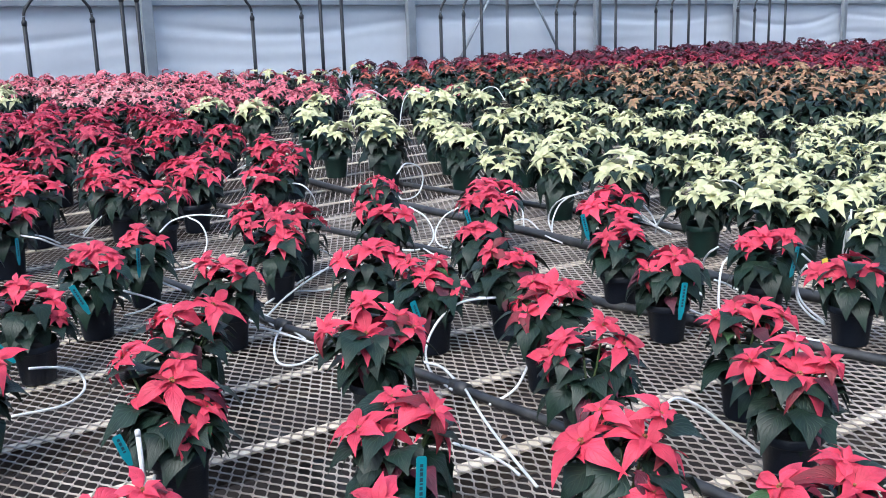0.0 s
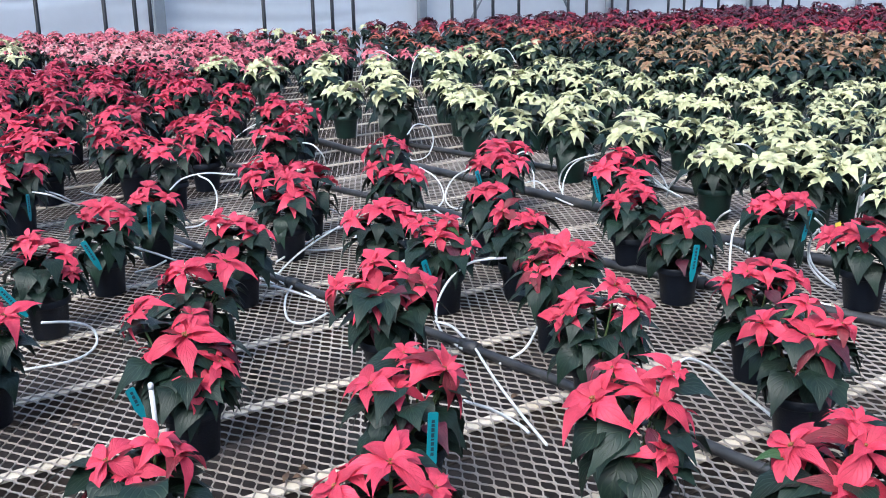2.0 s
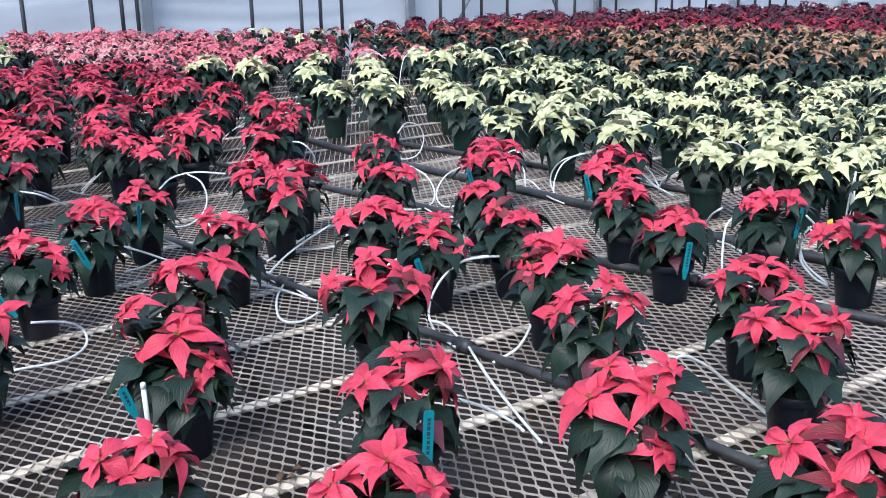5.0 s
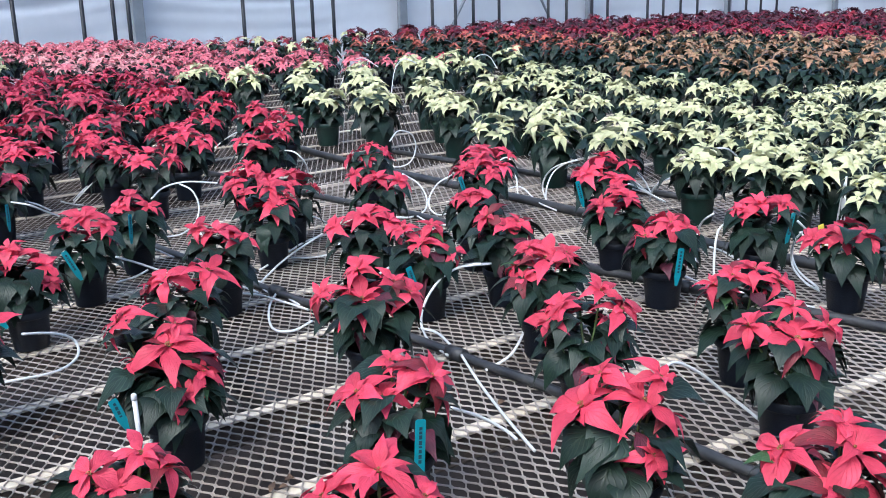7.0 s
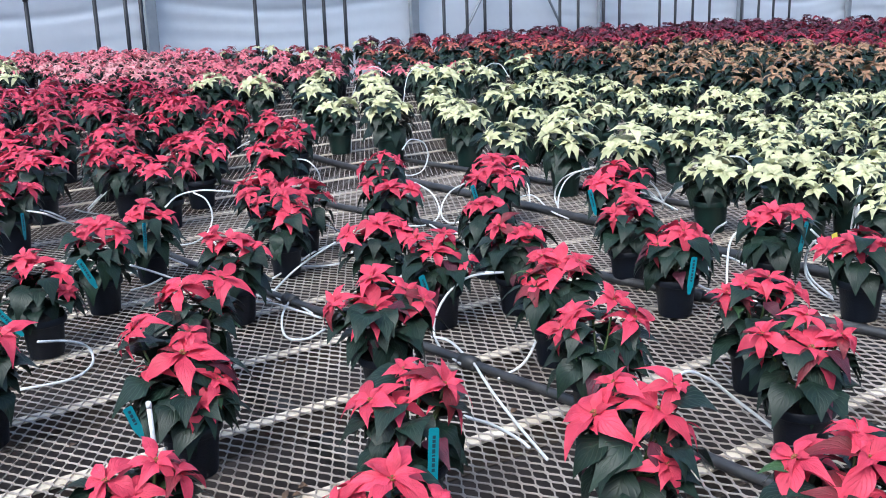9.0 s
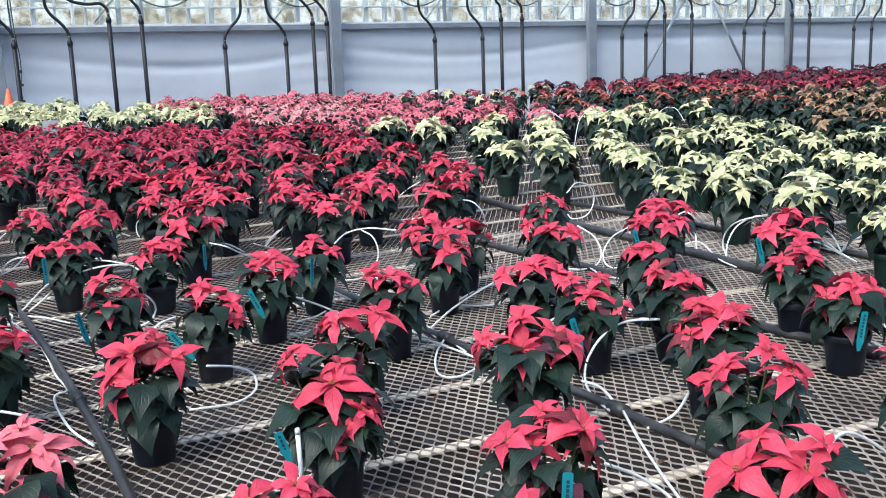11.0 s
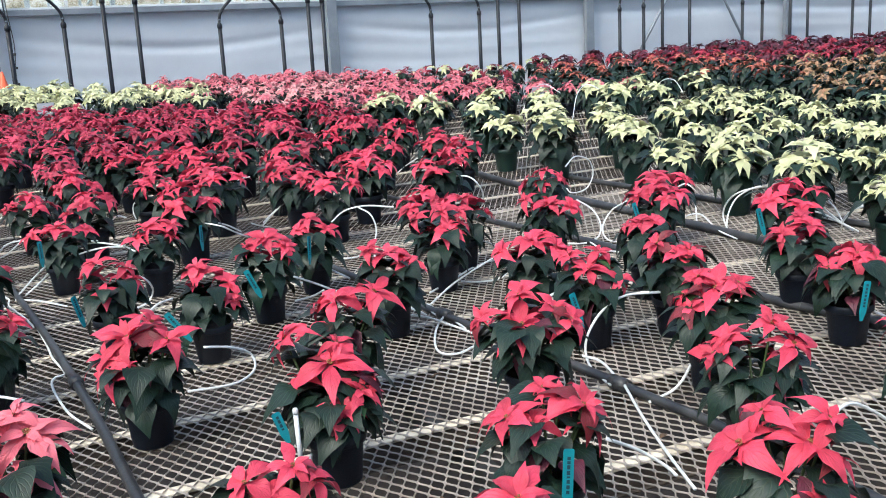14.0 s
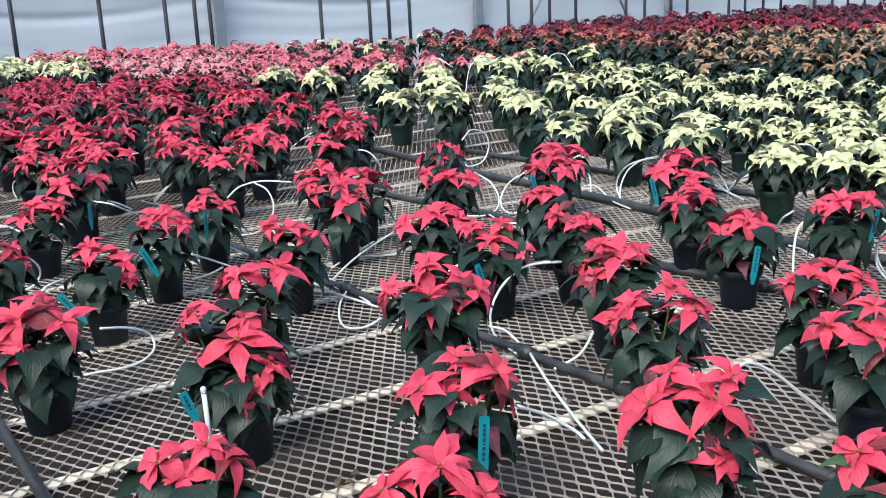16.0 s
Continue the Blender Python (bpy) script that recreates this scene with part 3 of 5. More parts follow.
def head_places(rng, count, tall, wide):
    """Flower heads: one on top and the rest in a ring that leans outwards."""
    out = [(rng.uniform(-0.025, 0.025), rng.uniform(-0.025, 0.025), tall, rng.uniform(0, 6.28), rng.uniform(0.0, 0.2), 1.0)]
    a0 = rng.uniform(0, 6.28)
    for i in range(count - 1):
        a = a0 + i * 2 * math.pi / (count - 1) + rng.uniform(-0.3, 0.3)
        r = wide * rng.uniform(0.75, 1.1)
        out.append((r * math.cos(a), r * math.sin(a), tall - rng.uniform(0.02, 0.09), a, rng.uniform(0.3, 0.75), rng.uniform(0.7, 0.98)))
    return out


def head_frame(x, y, z, a, tilt, size):
    return Matrix.Translation((x, y, z)) @ Matrix.Rotation(a, 4, "Z") @ Matrix.Rotation(tilt, 4, "Y") @ Matrix.Scale(size, 4)


def stems(heads, parent):
    bm = bmesh.new()
    tube(bm, [(0, 0, 0.125), (0.002, 0, 0.17), (0, 0.002, 0.2)], 0.006, 6)
    part("stem", bm, STEM, parent)
    for x, y, z, *_ in heads:
        bm = bmesh.new()
        tube(bm, smooth_line([(0, 0, 0.17), (x * 0.55, y * 0.55, 0.17 + (z - 0.17) * 0.4), (x, y, z)], 3), 0.0035, 5)
        part("branch", bm, STEM, parent)


def leaf_places(rng, heads, count):
    """Green leaves: below each head, and a skirt that hangs over the pot."""
    out = []
    for i in range(count):
        a = i * 2.39996 + rng.uniform(-0.3, 0.3)
        if i < count * 0.36:
            z, r = rng.uniform(0.175, 0.245), 0.025 + 0.035 * rng.random()
            out.append((r * math.cos(a), r * math.sin(a), z, a - math.pi / 2, rng.uniform(-0.75, 0.0), rng.uniform(0.62, 1.0)))
        elif i < count * 0.68:
            z, r = rng.uniform(0.225, 0.305), 0.02 + 0.06 * rng.random()
            out.append((r * math.cos(a), r * math.sin(a), z, a - math.pi / 2, rng.uniform(-0.5, 0.2), rng.uniform(0.6, 0.95)))
        else:
            x, y, z, *_ = heads[i % len(heads)]
            a = math.atan2(y, x) + rng.uniform(-1.5, 1.5)
            out.append((x * 0.7, y * 0.7, z - rng.uniform(0.015, 0.06), a - math.pi / 2, rng.uniform(-0.5, 0.2), rng.uniform(0.6, 0.92)))
    return out


def bract_ring(rng, n_out=6, n_in=5):
    out = []
    for i in range(n_out):
        out.append((i * 2 * math.pi / n_out + rng.uniform(-0.25, 0.25), rng.uniform(-0.25, 0.28), rng.uniform(0.80, 1.10), -0.002))
    for i in range(n_in):
        out.append((i * 2 * math.pi / n_in + rng.uniform(-0.3, 0.6), rng.uniform(0.30, 0.65), rng.uniform(0.42, 0.70), 0.002))
    return out


def near_plant(m, rng, heads, label, leaves=48, green=False, kind="red"):
    """A plant whose bracts and leaves are pieces of their own."""
    p = thing("poinsettia", m, label, "potted plant", "poinsettias on the bench")
    piece("pot", POT_ME[green], p, Matrix())
    piece("soil", SOIL_ME, p, Matrix())
    stems(heads, p)
    for h in heads:
        fh = piece("flower_head", BUD_MESH, p, head_frame(*h))
        for az, el, size, dz in bract_ring(rng, rng.choice((5, 5, 6, 6)), rng.choice((3, 4, 5))):
            wide = rng.uniform(0.9, 1.12)
            # about one in eight outer bracts of a red plant takes the dull red
            darker = kind == "red" and dz < 0 and rng.random() < 0.13
            piece("bract", rng.choice(BRACT_MESHES["dull" if darker else kind]), fh, Matrix.Translation((0, 0, dz)) @ turn(az, el, rng.uniform(-0.25, 0.25)) @ Matrix.Diagonal((size * wide, size, size, 1)))
    for k, (x, y, z, az, el, size) in enumerate(leaf_places(rng, heads, leaves)):
        piece("leaf", rng.choice(YOUNG_MESHES if k % 23 == 22 else BRONZE_MESHES if k % 16 == 15 else LEAF_MESHES), p, Matrix.Translation((x, y, z)) @ turn(az, el, rng.uniform(-0.3, 0.3)) @ Matrix.Scale(size, 4))
    return p


def joined_plant(m, rng, kind, label, group, heads=5, tall=0.345, wide=0.115, leaves=26, seg=4, green=False, two=None, bract=0.116, ratio=0.46, places=None):
    """A plant farther off: each flower head is one mesh, and so are the green leaves."""
    p = thing("poinsettia", m, label, "potted plant", group)
    piece("pot", POT_ME[green], p, Matrix())
    hs = places or head_places(rng, heads, tall, wide)
    for i, h in enumerate(hs):
        bm = bmesh.new()
        for az, el, size, dz in bract_ring(rng, rng.choice((5, 6, 7)), rng.choice((3, 4, 5))):
            blade(bm, Matrix.Translation((0, 0, dz)) @ turn(az, el, rng.uniform(-0.25, 0.25)), bract * size, bract * ratio * size * rng.uniform(0.9, 1.15), rng.uniform(0.1, 0.6), rng.uniform(0.05, 0.3), rng, seg, 0.10)
        part("flower_head", bm, BRACTS[two if two and i % 3 == 1 else kind], p, m=head_frame(*h))
    bm = bmesh.new()
    for x, y, z, az, el, size in leaf_places(rng, hs, leaves):
        blade(bm, Matrix.Translation((x, y, z)) @ turn(az, el, rng.uniform(-0.3, 0.3)), 0.150 * size, 0.098 * size, rng.uniform(0.25, 0.8), 0.15, rng, seg, 0.10)
    part("foliage", bm, LEAF, p)
    return p


def rise(x, y):
    """The back benches climb a little towards the wall."""
    return 0.024 * max(0.0, -0.607 * x + 0.795 * y - 6.0)


class Kind:
    """A cultivar: a few plants built once, then copied with a turn and a size of their own."""

    def __init__(self, seed, variants, **how):
        self.rng, self.how, self.made, self.variants = random.Random(seed), how, [], variants
        self.count, self.crowd = 0, []

    def put(self, x, y, lift=0.0, size=1.0):
        r = self.rng
        self.count = self.count + 1
        s = size * r.uniform(0.92, 1.08)
        m = Matrix.Translation((x, y, rise(x, y) + lift)) @ Matrix.Rotation(r.uniform(0, 6.28), 4, "Z") @ Matrix.Diagonal((s, s, s * r.uniform(0.95, 1.06), 1))
        if len(self.made) < self.variants:
            ob = joined_plant(Matrix(), r, **self.how)
            ob.matrix_basis = m
            self.made.append(ob)
            return ob
        src = r.choice(self.made)
        keep = src.scale.copy()
        src.scale = (1, 1, 1)
        c = copy_thing(src, m)
        src.scale = keep
        return c


def inside(x, y, poly):
    hit = False
    for (x0, y0), (x1, y1) in zip(poly, poly[1:] + poly[:1]):
        if (y0 > y) != (y1 > y) and x < x0 + (y - y0) * (x1 - x0) / (y1 - y0):
            hit = not hit
    return hit


def crowd(kind, name, label, category):
    """The plants of a bed that are too far off to pick apart, joined into one object."""
    bms = {}
    for x, y, m, src in kind.crowd:
        for c in src.children:
            key = c.data.materials[0].name
            bms.setdefault(key, []).append((c.data, m @ c.matrix_basis))
    verts, faces, mats, index = [], [], [], []
    for k, (key, rows) in enumerate(bms.items()):
        mats.append(bpy.data.materials[key])
        for me, m in rows:
            base = len(verts)
            co = np.empty(len(me.vertices) * 3)
            me.vertices.foreach_get("co", co)
            a = np.array(m)
            co = co.reshape(-1, 3) @ a[:3, :3].T + a[:3, 3]
            verts += co.tolist()
            faces += [[base + i for i in p.vertices] for p in me.polygons]
            index += [k] * len(me.polygons)
    if not verts:
        return None
    me = bpy.data.meshes.new(name)
    me.from_pydata(verts, [], faces)
    for mat in mats:
        me.materials.append(mat)
    me.polygons.foreach_set("material_index", index)
    me.polygons.foreach_set("use_smooth", [True] * len(index))
    me.update()
    return tagged(new(name, me), label, category, kind="stuff")


def fill(kind, poly, step, rng, taken, free=0.26, size=1.0, single=60):
    """Plants on a slightly uneven lattice that runs with the bench, inside an outline of the plan."""
    spots = []
    for i in range(-60, 60):
        for j in range(0, 60):
            u, n = (i + 0.5 * (j % 2)) * step, j * step * 0.9
            x, y = u * 0.838 - n * 0.545, u * 0.545 + n * 0.838
            x, y = x + rng.uniform(-0.07, 0.07), y + rng.uniform(-0.07, 0.07)
            if inside(x, y, poly) and (x > -1.5 or y > 9.8 or not -0.15 < (x + 3.19) * 0.764 + (y - 4.58) * 0.645 < 0.48) and all((x - a) ** 2 + (y - b) ** 2 > free * free for a, b in taken):
                taken.append((x, y))
                spots.append((x, y))
    spots.sort(key=lambda p: p[0] ** 2 + p[1] ** 2)
    for k, (x, y) in enumerate(spots):
        if k < single or len(kind.made) < kind.variants:
            kind.put(x, y, 0.0, size)
        else:
            s = size * rng.uniform(0.92, 1.08)
            m = Matrix.Translation((x, y, rise(x, y))) @ Matrix.Rotation(rng.uniform(0, 6.28), 4, "Z") @ Matrix.Diagonal((s, s, s * rng.uniform(0.95, 1.06), 1))
            kind.crowd.append((x, y, m, rng.choice(kind.made)))


taken = []

RED_LABEL = "bright red poinsettia in a black plastic pot on the mesh bench"
rng_near = random.Random(11)
CORAL_AT = (-1.27, 1.85)
LEAFY = {(-0.66, 2.35): 84, (-0.17, 2.79): 60, (-1.32, 2.58): 58, (0.74, 1.62): 58}


def near(x, y, *heads):
    """A red plant close to the camera: heads as (dx, dy, height, size)."""
    r = rng_near
    taken.append((x, y))
    hs = []
    for dx, dy, z, s in heads:
        d = math.hypot(dx, dy)
        hs.append((dx, dy, z, math.atan2(dy - 0.07, dx), min(0.85, 0.3 + 3.2 * d), s))
    for a in (r.uniform(0.2, 0.9), r.uniform(1.2, 1.9), r.uniform(2.2, 3.0)):
        hs.append((0.085 * math.cos(a), 0.085 * math.sin(a), r.uniform(0.26, 0.32), a, 0.55, r.uniform(0.6, 0.75)))
    if x * x + y * y > 13.0:
        return joined_plant(Matrix.Translation((x, y, 0.002)), r, "red", RED_LABEL, "poinsettias on the bench", leaves=46, seg=5, places=hs)
    if (x, y) == CORAL_AT:
        return near_plant(Matrix.Translation((x, y, 0.002)), r, hs, "coral pink poinsettia in a black pot beside the pipe", kind="coral")
    return near_plant(Matrix.Translation((x, y, 0.002)), r, hs, RED_LABEL, LEAFY.get((x, y), 48))


near(-0.66, 2.35, (0.005, 0.004, 0.333, 1.1), (0.014, 0.047, 0.375, 0.6), (0.055, -0.073, 0.235, 0.75), (-0.123, 0.025, 0.396, 0.8), (0.092, -0.03, 0.269, 0.7))
near(-0.78, 2.94, (0.087, 0.043, 0.35, 1), (-0.032, -0.0, 0.34, 1), (-0.098, -0.097, 0.256, 0.6))
near(-0.79, 3.60, (-0.003, 0.001, 0.332, 1), (0.082, -0.011, 0.297, 0.75), (-0.076, -0.002, 0.347, 0.7))
near(-0.17, 2.79, (-0.019, -0.029, 0.3, 1), (-0.028, 0.036, 0.373, 0.8), (-0.138, -0.022, 0.316, 0.75), (0.125, -0.011, 0.308, 0.8), (0.078, 0.013, 0.338, 0.6))
near(-0.07, 2.07, (0.085, 0.003, 0.329, 0.9), (-0.028, -0.03, 0.298, 0.75), (-0.084, -0.022, 0.31, 0.8), (-0.008, 0.029, 0.363, 0.55), (0.03, 0.016, 0.346, 0.5))
near(-0.09, 1.59, (0.006, 0.016, 0.347, 0.9), (-0.093, -0.017, 0.32, 0.68), (0.087, -0.013, 0.307, 0.68))
near(-0.59, 1.70, (-0.041, -0.016, 0.33, 0.72), (0.043, 0.03, 0.344, 0.68), (0.006, -0.023, 0.304, 0.6))
near(0.42, 1.90, (-0.089, 0.006, 0.316, 1), (0.039, -0.012, 0.326, 0.9), (-0.042, 0.045, 0.369, 0.7), (0.079, 0.017, 0.366, 0.7), (0.041, -0.09, 0.242, 0.65))
near(0.74, 1.62, (0.037, -0.009, 0.338, 1.1), (-0.078, 0.03, 0.326, 0.8), (0.034, 0.027, 0.373, 0.6), (-0.005, -0.049, 0.278, 0.9))
near(0.92, 2.29, (0.005, -0.03, 0.301, 1), (-0.096, 0.029, 0.322, 0.75), (0.077, -0.03, 0.331, 0.7), (0.013, 0.03, 0.366, 0.6))
near(0.94, 2.71, (-0.033, 0.009, 0.328, 0.9), (0.033, 0.006, 0.348, 0.7), (0.088, -0.039, 0.321, 0.7), (-0.086, 0.007, 0.307, 0.7))
near(0.44, 2.52, (0.093, -0.024, 0.32, 0.9), (-0.063, 0.009, 0.329, 0.75), (0.047, 0.022, 0.363, 0.65), (-0.102, -0.016, 0.294, 0.7))
near(0.38, 3.01, (0.012, -0.002, 0.329, 1), (-0.066, -0.041, 0.276, 0.75), (0.079, 0.002, 0.342, 0.7), (-0.037, 0.03, 0.359, 0.6))
near(0.88, 3.44, (0.023, -0.015, 0.319, 0.95), (-0.073, -0.029, 0.279, 0.7), (0.074, -0.041, 0.306, 0.75))
near(1.51, 3.30, (-0.043, -0.028, 0.282, 0.85), (-0.131, 0.001, 0.271, 0.7), (0.032, -0.061, 0.283, 0.75))
near(1.30, 3.61, (-0.008, 0.004, 0.332, 0.85), (-0.073, 0.003, 0.306, 0.7), (0.071, -0.018, 0.337, 0.75))
near(0.00, 3.44, (-0.01, -0.032, 0.294, 0.85), (-0.076, 0.007, 0.339, 0.6), (0.099, -0.06, 0.262, 0.65), (0.028, 0.017, 0.348, 0.6))
near(-0.24, 3.70, (0.005, 0.01, 0.341, 1), (-0.112, -0.026, 0.31, 0.75), (0.104, -0.001, 0.32, 0.75))
near(-0.23, 4.57, (0.002, -0.007, 0.322, 0.9), (-0.106, 0.009, 0.347, 0.75), (0.11, -0.014, 0.307, 0.75))
near(-1.39, 3.82, (0.004, 0.025, 0.354, 1), (0.094, 0.023, 0.317, 0.75), (-0.063, -0.019, 0.335, 0.7))
near(-1.44, 3.33, (-0.007, 0.005, 0.338, 0.9), (0.089, 0.011, 0.3, 0.7), (-0.038, 0.019, 0.367, 0.7), (0.113, -0.03, 0.248, 0.5))
near(-0.70, 4.25, (0.042, -0.035, 0.284, 1), (-0.108, -0.004, 0.346, 0.75), (0.009, 0.031, 0.362, 0.8))
near(0.30, 3.56, (0.012, -0.016, 0.313, 0.8), (-0.06, 0.016, 0.342, 0.8), (0.055, -0.012, 0.321, 0.7))
near(0.79, 3.88, (0.049, -0.012, 0.327, 0.85), (-0.064, -0.017, 0.298, 0.8), (0.009, 0.024, 0.358, 0.6))
near(0.22, 4.06, (0.025, -0.002, 0.329, 0.85), (-0.036, -0.007, 0.321, 0.6))
near(-1.32, 2.58, (-0.02, -0.02, 0.345, 1.15), (0.09, 0.0, 0.33, 0.9), (-0.085, -0.05, 0.295, 0.95), (0.01, 0.07, 0.365, 0.8), (-0.07, 0.05, 0.34, 0.8), (-0.05, -0.10, 0.25, 0.75))
near(-1.90, 3.44, (-0.048, 0.008, 0.365, 0.9), (0.016, -0.07, 0.254, 0.7), (0.056, 0.043, 0.339, 0.7))
near(-2.01, 2.80, (-0.002, 0.01, 0.34, 0.9), (0.082, 0.047, 0.315, 0.7), (-0.072, -0.07, 0.318, 0.7))
near(-2.61, 3.60, (-0.003, 0.001, 0.333, 0.9), (0.084, 0.03, 0.299, 0.7), (-0.068, -0.039, 0.342, 0.7))
near(-1.27, 1.85, (-0.05, -0.015, 0.351, 0.9), (0.032, 0.038, 0.341, 1.1), (-0.03, -0.078, 0.283, 0.8), (-0.003, 0.053, 0.379, 0.6), (0.068, -0.022, 0.264, 0.7))
near(-1.70, 2.18, (0.022, -0.006, 0.309, 0.8), (-0.017, 0.0, 0.342, 0.8))
near(-2.46, 3.10, (0.0, 0.019, 0.346, 0.8), (0.005, -0.029, 0.302, 0.7))
near(-1.32, 4.27, (-0.011, 0.016, 0.35, 0.85), (-0.054, -0.036, 0.312, 0.6), (0.075, 0.0, 0.303, 0.6))
near(-2.14, 4.30, (-0.02, -0.003, 0.338, 0.9), (0.078, 0.052, 0.34, 0.75), (-0.055, -0.066, 0.294, 0.7))
near(-2.69, 4.37, (-0.01, 0.002, 0.338, 0.85), (-0.097, -0.076, 0.319, 0.7), (0.117, 0.063, 0.317, 0.7))
near(-3.36, 4.49, (0.039, 0.033, 0.332, 0.8), (-0.035, -0.04, 0.319, 0.8))
near(-3.62, 4.25, (0.018, 0.021, 0.335, 0.8), (-0.016, -0.031, 0.315, 0.7))

red = Kind(21, 9, kind="red", label="bright red poinsettia in a black plastic pot", group="poinsettias on the bench", leaves=36, seg=4, heads=6, wide=0.12, bract=0.106)
crimson = Kind(22, 8, kind="crimson", label="deep red poinsettia in a black pot", group="poinsettias on the bench", leaves=30, seg=3, heads=6, bract=0.104)
white = Kind(23, 9, kind="white", label="cream white poinsettia in a dark green pot", group="cream poinsettias", leaves=36, seg=4, green=True, heads=8, wide=0.105, tall=0.34, bract=0.104, ratio=0.46)
pink = Kind(24, 8, kind="pink", two="pink", label="pink poinsettia in a dark pot on the back bench", group="pink poinsettias", leaves=24, seg=3, heads=5, wide=0.11, bract=0.10)
peach = Kind(25, 6, kind="peach", label="tall peach poinsettia with dark green leaves", group="peach poinsettias", leaves=34, seg=3, heads=3, tall=0.36, wide=0.11, bract=0.095, ratio=0.52)
maroon = Kind(26, 7, kind="maroon", two="wine", label="tall dark red poinsettia with dark leaves", group="dark red poinsettias", leaves=34, seg=3, heads=6, tall=0.37, wide=0.12)

for x, y in [(-2.95, 5.13), (-2.9, 5.77), (-2.25, 4.96), (-2.38, 5.69), (-2.2, 6.28), (-1.54, 5.38), (-1.67, 6.36), (-0.94, 5.05), (-1.02, 6.07),
             (-1.01, 6.96), (-1.65, 7.13), (-0.33, 5.6), (0.27, 4.82), (0.86, 4.62), (-1.72, 8.0), (-3.47, 5.32), (-3.56, 5.97), (-4.05, 5.42), (-4.36, 5.66), (-0.66, 4.62), (0.32, 5.05), (-2.64, 6.05), (-2.25, 7.62), (-3.08, 7.32), (-2.34, 8.65)]:
    taken.append((x, y))
    red.put(x, y, 0.0, 1.0 if x > -1.2 and y < 5.7 else 1.15)
for x, y in [(-4.71, 6.81), (-4.57, 7.39), (-3.78, 6.8), (-3.72, 7.78), (-3.27, 8.34), (-3.11, 8.92), (-4.48, 7.95), (-5.16, 6.66), (-5.5, 7.3)]:
    taken.append((x, y))
    crimson.put(x, y, 0.0, 1.2)
# cream plants: place on the bench and size
CREAM_NEAR = [(0.23, 6.93, 0.99), (0.68, 6.98, 0.95), (0.43, 6.1, 1.07), (0.9, 6.66, 0.99), (0.78, 5.76, 1.07), (1.26, 6.11, 0.89), (1.08, 5.33, 1.09), (1.8, 7.03, 0.86), (1.91, 6.77, 0.92), (2.24, 6.76, 0.86), (1.51, 6.0, 0.86), (1.69, 5.82, 0.86), (1.8, 5.64, 0.86), (2.06, 5.97, 0.86), (2.83, 7.13, 0.86), (2.28, 6.41, 0.86), (2.67, 6.64, 0.86), (2.37, 5.99, 0.86), (2.05, 5.64, 0.86), (1.83, 5.09, 0.86), (2.02, 5.1, 0.86), (1.36, 4.69, 1.03), (1.55, 4.41, 1.03), (1.73, 4.36, 0.99), (1.96, 4.47, 0.99), (2.43, 5.68, 0.91), (2.82, 6.44, 0.86), (2.8, 5.9, 0.86), (2.28, 4.94, 0.86), (1.93, 4.02, 0.98), (2.51, 5.27, 0.86), (2.19, 4.05, 1.0), (2.3, 4.45, 1.0), (2.75, 5.5, 0.95), (3.1, 6.2, 0.95), (3.35, 6.8, 0.95)]
CREAM_FAR = [(-2.26, 9.8, 1.22), (-1.7, 9.38, 1.25), (-1.21, 10.32, 1.11), (-1.1, 8.79, 1.15), (-0.79, 7.8, 1.09), (-0.66, 10.36, 1.08), (-0.54, 9.06, 1.1), (-0.45, 8.06, 1.05), (-0.35, 7.3, 1.12), (-0.13, 10.66, 1.11), (0.11, 9.7, 1.11), (0.03, 8.46, 1.03), (0.15, 7.75, 1.01), (0.34, 11.3, 0.98), (0.51, 9.95, 1.03), (0.58, 8.72, 1.0), (0.7, 8.15, 0.99), (1.03, 11.24, 1.07), (1.08, 9.86, 1.03), (1.27, 10.03, 0.96), (1.1, 8.78, 0.92), (1.3, 8.67, 1.0), (1.51, 10.18, 0.89), (1.69, 9.87, 0.95), (1.69, 9.11, 0.96), (1.75, 8.51, 0.93), (1.26, 7.27, 0.92), (1.68, 7.64, 0.86), (2.19, 9.25, 0.86), (2.42, 9.25, 0.86), (1.72, 7.33, 0.86), (2.4, 8.27, 0.89), (2.39, 7.73, 0.86), (2.72, 8.2, 0.9), (2.89, 7.85, 0.93), (3.05, 7.31, 0.86), (3.18, 7.51, 0.86), (3.55, 8.0, 0.88), (3.45, 7.37, 0.86), (3.7, 7.6, 0.95)]
for x, y, size in CREAM_NEAR + CREAM_FAR:
    taken.append((x, y))
    white.put(x, y, 0.0, (1.2 if x < 1.2 else 1.06) * size)
# larger cream plants before the wall
big_white = Kind(27, 5, kind="white", label="large cream poinsettia near the back wall", group="cream poinsettias", leaves=22, seg=3, green=True, heads=8, tall=0.42, wide=0.13, bract=0.10, ratio=0.45)
for x, y in [(-10.1, 12.9), (-9.6, 13.0), (-9.7, 13.5), (-8.2, 12.0), (-9.2, 13.9), (-7.8, 12.3), (-8.4, 13.7), (-6.9, 11.5), (-7.4, 13.1), (-6.3, 11.7), (-6.7, 13.0),
             (-6.2, 12.6), (-5.4, 11.4), (-4.9, 11.1), (-8.9, 12.5), (-10.7, 13.4), (-8.0, 13.3), (-7.3, 12.2), (-5.8, 12.1), (-8.7, 13.1), (-5.5, 12.3), (-10.6, 12.6)]:
    taken.append((x, y))
    big_white.put(x, y, 0.0, 1.3)
for x, y in [(-0.17, 11.25), (-0.78, 11.3), (-1.4, 11.3), (0.25, 11.75)]:
    taken.append((x, y))
    pink.put(x, y, 0.0, 1.2)
rf = random.Random(5)
